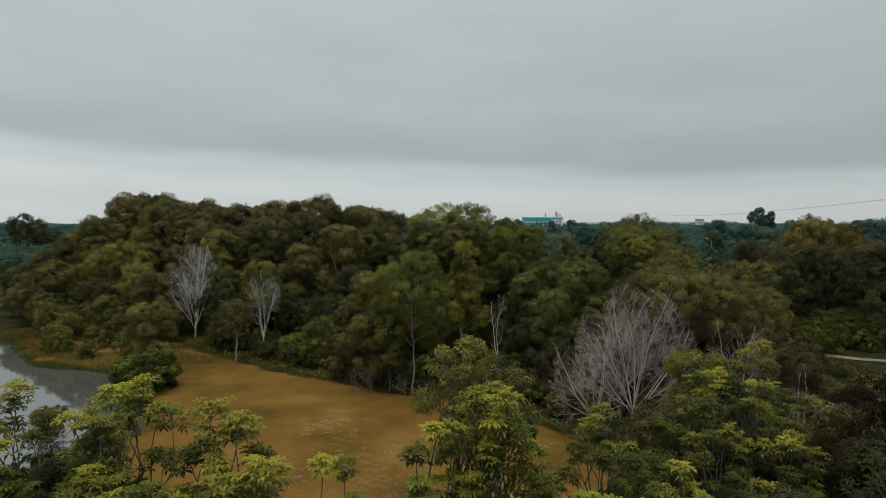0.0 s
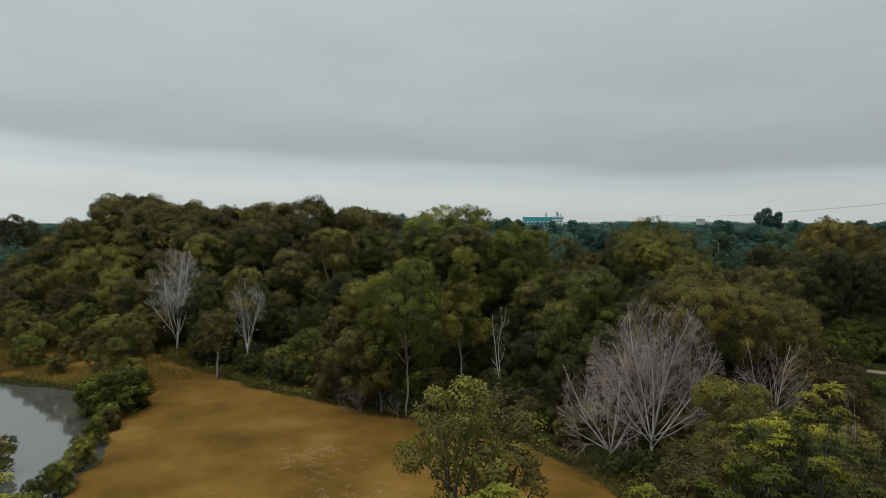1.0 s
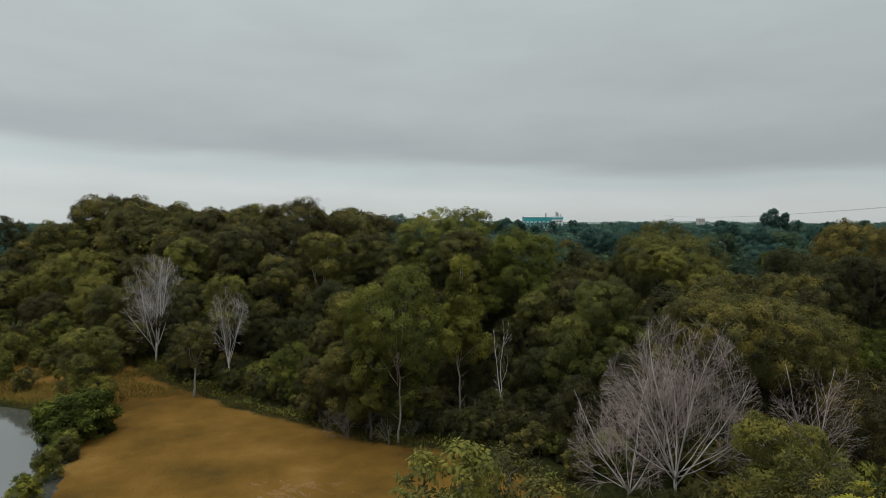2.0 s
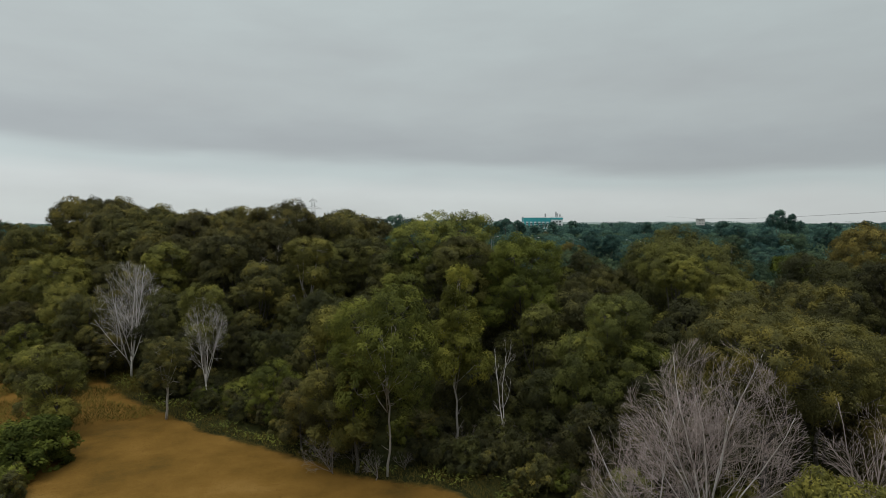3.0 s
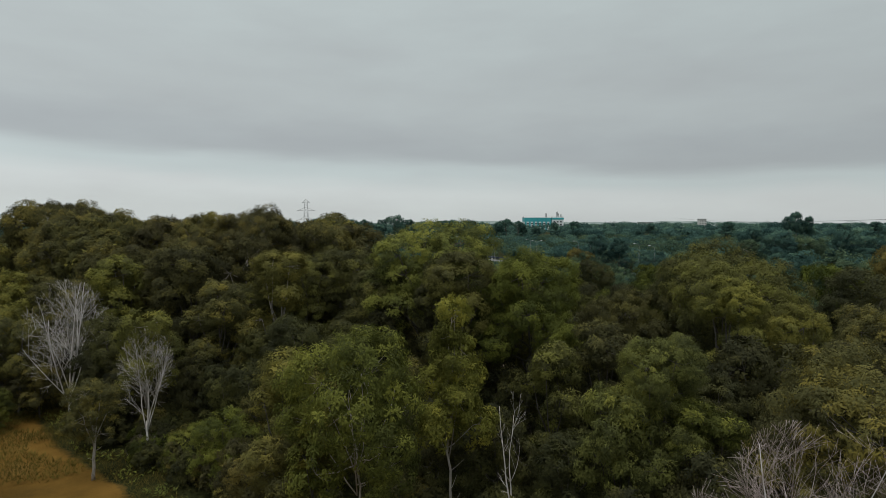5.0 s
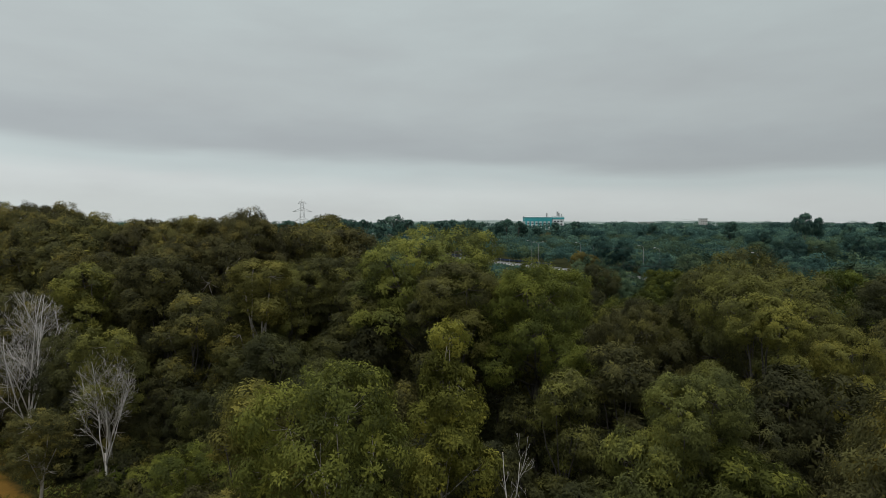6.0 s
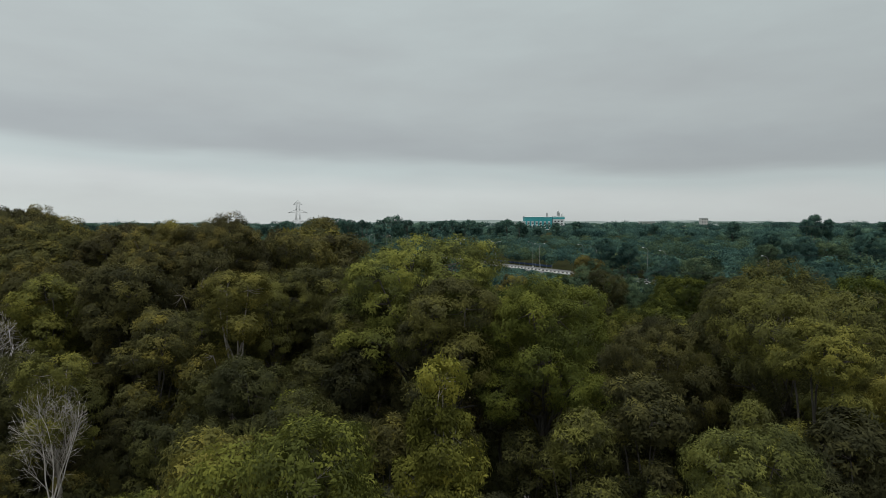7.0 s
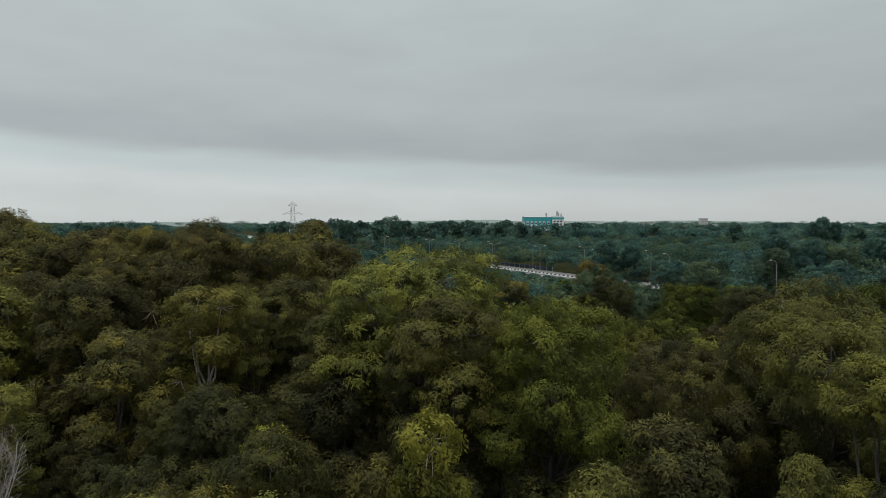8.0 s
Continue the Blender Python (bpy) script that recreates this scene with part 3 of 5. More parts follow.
for x, y, h, seed in ((-5.8, 59.2, 2.6, 59), (-9.2, 62.0, 2.1, 60), (-1.9, 58.0, 1.7, 66), (5.3, 61.5, 2.6, 64), (29.0, 47.5, 4.0, 65), (-7.0, 57.4, 3.2, 67), (-3.8, 56.4, 2.2, 68), (3.0, 60.2, 2.6, 69), (-23.0, 72.4, 2.4, 70), (19.8, 45.0, 3.6, 71), (22.0, 47.0, 4.6, 72), (-15.0, 76.0, 3.0, 73), (9.4, 57.6, 3.0, 74)):
    bare_tree("bare_tree", x, y, h, h * 0.6, seed, "small grey dead brush at the wood edge", mat=DEADBRUSH, stems=5, thick=0.025, many=1.6, lean=(0.45 * math.sin(seed), 0.45 * math.cos(seed)))

# ---- woodland trees: form, x, y, top, crown radius, leaf, seed ----
WOODS = [
    # marsh edge and centre
    ("high", -3.0, 57.0, 12.9, 4.0, "green", 1), ("narrow", 2.2, 61.2, 13.9, 2.6, "pale", 2), ("low", -7.8, 61.4, 10.4, 2.4, "yellow", 5),
    ("low", -7.4, 58.6, 6.4, 2.3, "yellow", 4), ("low", -5.3, 57.8, 8.2, 2.1, "yellow", 5), ("low", -10.2, 61.6, 4.8, 2.3, "olive", 5), ("low", -14.2, 67.6, 4.9, 2.5, "green", 6),
    ("low", 5.2, 64.5, 6.0, 2.8, "dark", 4), ("low", 1.0, 66.0, 6.0, 3.0, "dark", 6),
    ("round_fine", 13.2, 57.6, 12.1, 2.7, "fresh", 7), ("low", 11.2, 57.4, 9.2, 2.4, "fresh", 5), ("low", 15.6, 57.0, 8.6, 2.2, "green", 4), ("low", 9.2, 65.3, 10.0, 2.2, "umber", 5), ("low", 9.0, 59.5, 6.0, 2.2, "dark", 6),
    ("dome_fine", 1.0, 82.5, 18.6, 6.4, "fresh", 8), ("dome_fine", 9.0, 75.5, 16.1, 4.9, "green", 9), ("round_fine", 3.0, 75.8, 16.0, 4.2, "umber", 1),
    ("round", -4.2, 82.5, 13.9, 3.6, "umber", 7), ("low", -3.6, 80.0, 10.2, 3.0, "dark", 4), ("low", -7.4, 81.4, 9.2, 3.2, "dark", 5), ("low", 13.2, 68.2, 10.9, 2.6, "umber", 4),
    ("round", -8.5, 70.0, 7.4, 3.0, "olive", 10), ("dome_fine", 18.6, 78.0, 12.6, 4.6, "umber", 8),
    # lower storey along the wood edge, mostly in the shade-darkened leaf
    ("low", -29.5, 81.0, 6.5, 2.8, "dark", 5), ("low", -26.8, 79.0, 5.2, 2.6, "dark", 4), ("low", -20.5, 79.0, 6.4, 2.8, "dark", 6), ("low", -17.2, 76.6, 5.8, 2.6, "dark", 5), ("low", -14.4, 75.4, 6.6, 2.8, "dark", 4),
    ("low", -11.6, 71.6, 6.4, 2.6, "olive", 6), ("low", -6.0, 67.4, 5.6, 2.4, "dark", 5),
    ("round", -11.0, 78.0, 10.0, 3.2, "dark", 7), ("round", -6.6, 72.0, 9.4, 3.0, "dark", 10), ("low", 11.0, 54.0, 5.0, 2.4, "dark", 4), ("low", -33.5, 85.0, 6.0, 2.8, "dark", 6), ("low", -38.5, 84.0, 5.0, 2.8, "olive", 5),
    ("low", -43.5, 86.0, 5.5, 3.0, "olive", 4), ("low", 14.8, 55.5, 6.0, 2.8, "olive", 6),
    ("round", 50.0, 92.0, 13.0, 5.0, "dark", 7), ("round", 58.0, 89.0, 12.0, 5.0, "dark", 10), ("round", 66.0, 92.0, 13.0, 5.0, "olive", 1), ("low", 38.0, 71.0, 6.5, 3.2, "green", 5), ("low", 50.0, 79.0, 2.6, 4.0, "creeper", 6), ("low", 74.0, 88.0, 11.0, 5.0, "dark", 4),
    # right of the bare tree
    ("dome_fine", 20.6, 51.0, 12.6, 5.4, "olive", 9), ("round_fine", 21.4, 66.3, 14.4, 2.5, "yellow", 10), ("round_fine", 25.8, 66.4, 12.8, 2.8, "yellow", 7),
    ("dome_fine", 25.2, 75.4, 16.7, 6.4, "umber", 11), ("low", 21.2, 62.5, 10.8, 3.4, "dark", 6), ("dome_fine", 27.2, 56.0, 10.4, 5.0, "yellow", 8),
    ("round_fine", 17.2, 60.8, 9.0, 3.2, "dark", 1), ("low", 17.5, 65.5, 10.6, 1.6, "umber", 5), ("low", 15.8, 52.8, 7.5, 3.2, "dark", 4), ("low", 28.2, 48.0, 6.6, 3.4, "rust", 5),
    ("dome", 66.4, 103.0, 17.2, 6.6, "orange", 9), ("round", 72.0, 95.0, 12.0, 5.5, "dark", 7), ("round", 58.0, 98.0, 11.5, 5.0, "dark", 1),
    ("dome", 84.0, 112.0, 16.5, 7.0, "far", 8), ("round", 40.5, 78.0, 10.5, 4.6, "olive", 10), ("round", 47.5, 86.0, 10.0, 5.0, "dark", 7),
    ("low", 35.0, 66.0, 8.4, 4.0, "olive", 6), ("low", 55.0, 83.0, 3.4, 4.6, "creeper", 4), ("round", 33.0, 88.0, 12.0, 5.0, "olive", 1),
    ("low", 62.0, 78.0, 8.2, 5.0, "dark", 5), ("low", 70.0, 82.0, 8.6, 5.0, "dark", 6), ("low", 31.0, 57.0, 6.4, 3.4, "rust", 4),
    # dark crowns before the highway
    ("round", 36.0, 106.0, 13.2, 3.2, "dark", 7), ("round", 39.8, 131.0, 10.6, 5.0, "creeper", 10), ("round", 32.0, 143.0, 10.9, 3.8, "dark", 1), ("round", 33.6, 163.0, 12.4, 3.8, "orange", 7),
    ("low", 33.4, 118.0, 8.6, 4.6, "creeper", 5), ("low", 26.4, 112.0, 8.6, 4.2, "creeper", 6), ("low", 24.0, 126.0, 8.0, 4.6, "dark", 4), ("round", 42.4, 119.0, 11.2, 4.2, "dark", 10), ("low", 33.0, 98.0, 10.0, 3.4, "dark", 5),
    # left wood: skyline
    ("dome_fine", -21.9, 100.0, 20.5, 6.2, "olive", 11), ("dome_fine", -27.5, 101.0, 19.6, 5.2, "olive", 8), ("dome", -63.3, 120.8, 22.0, 5.6, "olive", 8),
    ("dome", -58.3, 123.9, 22.0, 6.0, "olive", 9), ("dome", -51.0, 110.0, 20.2, 5.0, "olive", 8), ("dome", -46.0, 105.0, 19.4, 5.0, "olive", 11), ("dome", -42.0, 106.0, 20.0, 5.2, "olive", 9),
    ("dome", -36.6, 107.0, 19.2, 5.4, "olive", 8), ("dome", -32.6, 109.0, 19.6, 5.0, "olive", 11), ("dome", -15.6, 106.0, 18.6, 5.2, "olive", 8),
    ("round", -11.8, 111.0, 17.8, 4.6, "olive", 10), ("round", -60.0, 104.0, 17.0, 4.2, "olive", 7), ("round", -64.0, 104.0, 14.6, 4.4, "olive", 10),
    ("round", -68.2, 104.5, 12.2, 4.4, "olive", 1), ("low", -73.0, 104.5, 9.5, 4.6, "olive", 5), ("low", -76.5, 106.0, 7.0, 4.0, "olive", 4),
    # left wood: second and front rows
    ("round", -34.3, 91.0, 14.6, 3.8, "yellow", 7), ("round", -28.6, 92.0, 15.6, 4.0, "olive", 1), ("dome_fine", -28.0, 97.0, 17.4, 5.0, "olive", 9),
    ("tall", -15.0, 85.2, 15.4, 2.9, "yellow", 12), ("round", -19.3, 81.6, 12.6, 3.3, "olive", 10), ("tall", -21.0, 93.0, 17.0, 3.6, "umber", 13),
    ("tall", -23.4, 75.2, 11.2, 2.6, "yellow", 12), ("round", -25.2, 88.4, 15.9, 3.8, "umber", 7), ("round", -41.0, 84.5, 9.0, 3.0, "olive", 1),
    ("round", -45.2, 88.0, 9.8, 3.2, "yellow", 10), ("round", -43.4, 102.0, 17.4, 4.4, "olive", 1), ("round", -48.0, 101.0, 16.2, 4.2, "olive", 7),
    ("dome", -37.0, 96.0, 16.0, 4.8, "olive", 11), ("round", -51.0, 95.0, 13.0, 4.0, "yellow", 10), ("round", -56.5, 97.0, 12.0, 4.0, "yellow", 1),
    ("low", -60.5, 100.0, 8.6, 4.2, "olive", 6), ("low", -53.0, 90.0, 7.4, 3.8, "olive", 5), ("low", -48.0, 84.5, 5.4, 3.0, "green", 4),
    ("dome_fine", -14.0, 92.0, 15.0, 4.4, "umber", 8), ("round", -9.6, 95.0, 15.4, 4.0, "umber", 7), ("round", -38.6, 88.6, 12.4, 3.2, "olive", 7),
    ("tall", -24.6, 69.4, 6.8, 2.0, "olive", 13), ("low", -28.4, 76.5, 4.0, 2.6, "dark", 6), ("round", -30.0, 82.0, 9.5, 3.0, "dark", 10),
    ("round", -13.8, 80.5, 9.4, 3.0, "dark", 1), ("dome_fine", -20.0, 88.0, 12.0, 4.2, "umber", 9), ("low", -31.5, 86.5, 7.5, 3.0, "dark", 5),
    # scrub in front of the bare tree
    ("low", 20.0, 27.0, 7.0, 2.7, "brown", 5), ("low", 25.2, 34.0, 6.6, 3.0, "brown", 4), ("low", 17.2, 22.0, 7.0, 2.4, "dark", 6), ("low", 10.6, 28.0, 6.8, 2.4, "olive", 6), ("low", 13.6, 31.0, 6.8, 2.6, "olive", 5),
    ("low", 17.0, 33.5, 6.4, 2.6, "olive", 4), ("low", 8.4, 24.0, 6.2, 2.0, "green", 6), ("low", 12.2, 21.0, 6.0, 2.0, "olive", 4), ("low", 15.6, 23.4, 6.0, 2.3, "brown", 6), ("low", 16.4, 37.0, 7.6, 2.2, "yellow", 5),
    ("low", 21.0, 30.0, 6.0, 2.6, "olive", 6), ("low", -11.8, 17.5, 8.6, 2.2, "green", 4),
    # the spit and the pond bank
    ("low", -31.9, 64.8, 6.9, 2.5, "yellow", 6), ("low", -34.0, 66.5, 5.2, 2.4, "olive", 4), ("low", -44.5, 80.5, 3.2, 2.0, "yellow", 4), ("low", -40.0, 79.5, 3.0, 1.8, "green", 5), ("low", -57.6, 86.5, 3.6, 2.4, "yellow", 5),
    ("low", -53.5, 84.0, 2.8, 2.2, "yellow", 6), ("low", -62.0, 92.0, 4.8, 2.8, "green", 4), ("low", -66.5, 95.0, 6.5, 3.6, "olive", 5), ("low", -69.5, 99.5, 7.5, 3.6, "olive", 6), ("round", -64.5, 98.5, 9.5, 3.6, "olive", 7), ("low", -59.5, 88.0, 4.0, 2.6, "olive", 4),
]
for form, x, y, top, radius, leaf, seed in WOODS:
    tree(form, x, y, top, radius, leaf, seed, group="woodland trees", bark=PALEBARK if form in ("high", "narrow", "tall") else None)

STAND = [(-62, 93), (-50, 89), (-40, 88), (-31, 86), (-24, 85), (-14, 83), (-8, 76), (-3, 67), (4, 66), (12, 64), (18, 58), (28, 54), (36, 60), (42, 80), (36, 98), (18, 100), (-8, 112), (-58, 116)]
rng = np.random.default_rng(40)
spots = []
while len(spots) < 95:
    x, y = rng.uniform(-62, 42), rng.uniform(54, 116)
    inside = polygon_distance(np.array([x]), np.array([y]), STAND)[0]
    if inside < 0.5 or any((x - a) ** 2 + (y - b) ** 2 < 14 for a, b, _ in spots):
        continue
    spots.append((x, y, min(5.5 + inside * 0.28, 10.0) * rng.uniform(0.8, 1.1)))
# mostly the dark leaf, so that gaps between crowns read as deep shade
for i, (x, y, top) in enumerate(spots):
    tree("fill", x, y, top, top * 0.32, ("dark", "dark", "dark", "dark", "rust")[i % 5], 70 + i % 3, name="understorey_tree", label="small tree darkened to stand for shade under taller woodland", category="small tree", group="understorey trees")

tree("shrub", -29.6, 58.4, 2.9, 3.2, "creeper", 27, name="bush", label="dense dark green bush overhanging the pond edge", category="bush", group="bushes", base=-0.05)
tree("shrub", -7.6, 75.6, 7.9, 1.8, "pale", 28, name="climber", label="climber with large pale green leaves over a low tree", category="climber")
BUSHES = [
    (-22.2, 73.9, 1.05, 1.37, "creeper"), (-24.1, 75.4, 0.95, 1.16, "creeper"), (-19.8, 72.2, 0.84, 1.05, "creeper"), (2.5, 57.9, 1.68, 1.68, "dark"), (7, 57.7, 1.89, 1.89, "dark"), (4.9, 60.4, 2.31, 2.1, "dark"),
    (8.7, 60, 2.52, 2.1, "dark"), (11.7, 54.7, 1.89, 1.89, "dark"), (-51.8, 78.8, 1.99, 1.89, "green"), (-49.7, 75.8, 1.78, 1.99, "green"), (-53.3, 83.4, 1.47, 1.37, "yellow"), (-45.3, 78.6, 1.26, 1.05, "olive"),
    (-56, 84.4, 1.68, 1.68, "yellow"), (-49.1, 82.8, 1.37, 1.47, "yellow"), (-41.2, 75.4, 1.58, 1.37, "yellow"), (-58.6, 87.6, 1.89, 1.78, "olive"), (-43.7, 72.2, 1.26, 1.26, "olive"), (-26.7, 50.4, 1, 1.05, "pale"),
    (-25.2, 46.1, 1, 1.05, "pale"), (-24.1, 41.9, 1, 1.05, "pale"), (-23.3, 37.4, 1, 1.05, "pale"), (-27.9, 54, 1, 1.05, "pale"), (-30.4, 44.8, 1.5, 1.4, "olive"), (-27.7, 77.1, 1.68, 2.1, "dark"), (-22.4, 75.1, 1.68, 1.89, "dark"),
    (-18.6, 71.7, 1.78, 1.99, "green"), (-14.9, 68.3, 1.68, 1.89, "olive"), (-10.7, 64.3, 1.78, 1.78, "olive"), (-5.8, 61.5, 1.68, 1.68, "olive"), (0.8, 58.7, 1.26, 1.47, "dark"), (4.2, 58.9, 1.37, 1.58, "dark"),
    (8.9, 57.2, 1.37, 1.58, "dark"), (10.2, 53, 1.26, 1.47, "dark"), (14.2, 45.4, 0.5, 1.3, "dark"), (16.6, 45.8, 0.7, 1.5, "olive"), (12.2, 45.0, 0.2, 1.1, "dark"), (17.7, 49.6, 2.31, 1.99, "olive"), (19.8, 45.7, 3.15, 2.31, "olive"), (23.4, 44.4, 3.15, 2.52, "green"), (27.2, 42.3, 2.94, 2.52, "olive"),
    (31.4, 45, 3.15, 2.73, "olive"), (35.7, 47.6, 3.36, 2.94, "rust"), (22.8, 37.6, 2.73, 2.42, "olive"), (27.7, 36.4, 3.15, 2.52, "rust"), (33.6, 39.1, 3.78, 3.15, "rust"), (16.2, 41.9, 2.52, 2.1, "olive"),
    (18.7, 35.9, 2.73, 2.31, "olive"), (15.5, 34.4, 2.52, 2.1, "green"), (40, 51.9, 2.4, 2.4, "olive"), (37.3, 58.3, 0.7, 1.6, "olive"), (43.4, 63.6, 0.5, 1.5, "green"), (48.5, 75.9, 2.1, 3.15, "creeper"),
    (55.4, 78, 2.1, 3.36, "creeper"), (61.8, 77, 2.31, 3.36, "creeper"), (27.7, 30.1, 4.83, 3.15, "brown"), (35.2, 31.7, 5.25, 3.57, "brown"), (22.9, 28.5, 3.57, 2.52, "olive"), (25.6, 23.7, 4.62, 2.94, "brown"),
    (20.2, 21.5, 3.78, 2.52, "olive"), (-25.3, 46.6, 0.7, 0.8, "olive"), (-27.4, 53.6, 0.8, 0.9, "olive"), (-24.2, 40, 0.8, 0.9, "olive"), (-24.6, 43, 0.6, 0.9, "olive"), (-28.4, 55.4, 0.7, 0.8, "olive"),
]
# low bushes scattered along the edge of the marsh, and creepers by the track
EDGE = [(-35.2, 80.7), (-27.7, 73.8), (-20.3, 67.9), (-13.3, 63.6), (-5.9, 59.4), (0.5, 56.8), (6.9, 52.1), (11.2, 46.6)]
rng = np.random.default_rng(41)
for k in range(58):
    s = rng.uniform(0, len(EDGE) - 1.001)
    (x0, y0), (x1, y1) = EDGE[int(s)], EDGE[int(s) + 1]
    f, off = s % 1, rng.uniform(0.8, 7.0)
    h = rng.uniform(0.6, 1.3) * (0.7 + 0.14 * off)
    BUSHES.append((x0 + (x1 - x0) * f + off * 0.5, y0 + (y1 - y0) * f + off * 0.85, h, h * rng.uniform(0.8, 1.2), ("dark", "olive", "green", "dark", "olive")[k % 5]))
for k in range(12):
    BUSHES.append((rng.uniform(50, 70), rng.uniform(78, 88), rng.uniform(0.8, 1.6), rng.uniform(1.8, 3.0), ("creeper", "green")[k % 4 == 3]))
for i, (x, y, top, radius, leaf) in enumerate(BUSHES):
    tree("bush", x, y, top, radius, leaf, 20 + i % 4, name="bush", label=LABELS[leaf].replace("tree", "bush"), category="bush", group="bushes", base=-0.05)


# ---- tall saplings with whorled leaves ----
def sapling(seed, height, spread, tips, name="sapling"):
    """Thin forking stems that end in drooping whorls of long leaves; the upper whorls are paler."""
    rng = np.random.default_rng(seed)
    ob = new(name)
    wood = Geo()
    stem = [Vector((rng.normal(0, 0.12) * i, rng.normal(0, 0.12) * i, height * 0.62 * i / 5 - 0.2 * (i == 0))) for i in range(6)]
    wood.tube(stem, [0.1, 0.085, 0.075, 0.065, 0.055, 0.045], 6)
    pts, out, tone, branches = [], [], [], []
    for k in range(tips):
        f = (k + 0.5) / tips
        a = k * 2.399 + rng.uniform(-0.4, 0.4)
        z = height * (0.5 + 0.48 * f ** 0.8) + rng.normal(0, 0.2)
        q = spread * math.sqrt(max(0.03, 1 - (1.5 * f - 0.5) ** 2 if f > 0.33 else 1.0)) * rng.uniform(0.5, 1.0)
        tip = Vector((stem[-1].x + q * math.cos(a), stem[-1].y + q * math.sin(a), z))
        start = stem[2 + min(3, int(f * 4))]
        branch = Geo()
        limb(branch, rng, start, tip, 0.035, 0.012, 4, wob=0.2)
        size = rng.uniform(0.26, 0.42)
        # clusters are paler towards the top of each tree, darker lower down
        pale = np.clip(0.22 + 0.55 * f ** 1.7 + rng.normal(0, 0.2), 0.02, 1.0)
        for w in range(int(24 * size / 0.36)):
            d = unit(rng.normal(0, 1, (1, 3)) + np.array([0, 0, 0.6]))[0]
            c = np.array(tip) + d * size * np.array([1.1, 1.1, 0.9]) * rng.uniform(0.4, 1.1)
            if w % 4 == 0:
                limb(branch, rng, tip, Vector(c), 0.01, 0.005, 3, steps=2)
            n = int(rng.integers(7, 11))
            b = rng.uniform(0, 6.28) + np.arange(n) * 6.28 / n
            ring = np.stack((np.cos(b), np.sin(b), np.full(n, 0.3)), 1) + d * 0.45
            pts.append(c + ring * 0.04)
            out.append(unit(ring))
            # whorls on the upper side of a cluster get a paler tone
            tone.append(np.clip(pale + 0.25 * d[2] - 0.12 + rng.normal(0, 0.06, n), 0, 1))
        branches.append(branch)
    pts, out, tone = np.concatenate(pts), np.concatenate(out), np.concatenate(tone)
    part("trunk", wood, BARK, ob)
    for branch in branches:
        part("branch", branch, BARK, ob)
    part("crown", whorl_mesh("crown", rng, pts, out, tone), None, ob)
    return ob


def whorl_mesh(name, rng, pts, out, tone):
    """Long leaves that rise from the whorl and then hang: two bent panels each."""
    n = len(pts)
    ax = unit(out + rng.normal(0, 0.18, (n, 3)))
    side = unit(np.cross(ax, np.array([0, 0, 1.0])))
    ln = rng.uniform(0.14, 0.27, (n, 1))
    wd = ln * rng.uniform(0.14, 0.2, (n, 1))
    down = np.array([0, 0, 1.0])
    m = pts + ax * ln * 0.5
    e = pts + ax * ln * 0.92 - down * ln * rng.uniform(0.25, 0.55, (n, 1))
    v = np.stack((pts - side * wd * 0.3, pts + side * wd * 0.3, m + side * wd, e, m - side * wd), 1)
    me = bpy.data.meshes.new(name)
    faces = (np.arange(n)[:, None] * 5 + np.array([0, 1, 2, 4])).tolist() + (np.arange(n)[:, None] * 5 + np.array([4, 2, 3])).tolist()
    me.from_pydata(v.reshape(-1, 3).tolist(), [], faces)
    at = me.attributes.new("tone", "FLOAT", "FACE")
    at.data.foreach_set("value", np.concatenate((tone, tone)).astype(np.float32))
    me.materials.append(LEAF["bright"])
    return me


SAPLINGS = [(-0.1, 15.4, 12.0, 1.7, 20), (1.6, 14.6, 10.9, 1.2, 12), (-1.4, 15.6, 11.4, 0.9, 7), (-2.0, 16.8, 9.6, 1.2, 8), (-5.4, 13.0, 12.2, 1.1, 13), (-4.4, 12.4, 11.6, 1.0, 9), (-4.9, 11.4, 11.0, 1.2, 12),
            (-9.6, 15.2, 11.9, 1.6, 14), (-8.6, 14.2, 11.2, 1.3, 12), (-11.2, 14.0, 10.9, 1.5, 14), (14.0, 26.0, 10.4, 2.3, 16), (11.4, 26.5, 9.6, 2.0, 16), (9.8, 22.2, 8.9, 1.5, 12),
            (6.4, 20.0, 9.6, 1.4, 13), (7.6, 17.4, 8.6, 1.3, 12), (4.4, 15.6, 9.0, 1.2, 12), (12.6, 23.0, 7.8, 1.6, 13), (16.5, 28.5, 8.4, 1.8, 14), (-9.4, 11.8, 9.8, 1.3, 12), (-11.4, 15.6, 11.6, 1.3, 12), (-7.8, 13.0, 10.4, 1.1, 13), (4.0, 13.4, 8.8, 1.0, 10)]
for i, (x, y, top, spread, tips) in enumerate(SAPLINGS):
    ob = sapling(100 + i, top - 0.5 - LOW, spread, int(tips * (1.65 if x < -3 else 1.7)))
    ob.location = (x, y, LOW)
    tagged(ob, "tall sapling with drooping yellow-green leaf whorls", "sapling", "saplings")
tree("thin", 0.6, 26.6, 10.3, 1.9, "yellow", 61, name="sapling", label="loose yellow-green young tree on the marsh", category="sapling", group="saplings")
tree("thin", 2.8, 29.2, 8.9, 1.9, "olive", 62, name="sapling", label="loose olive young tree on the marsh", category="sapling", group="saplings")


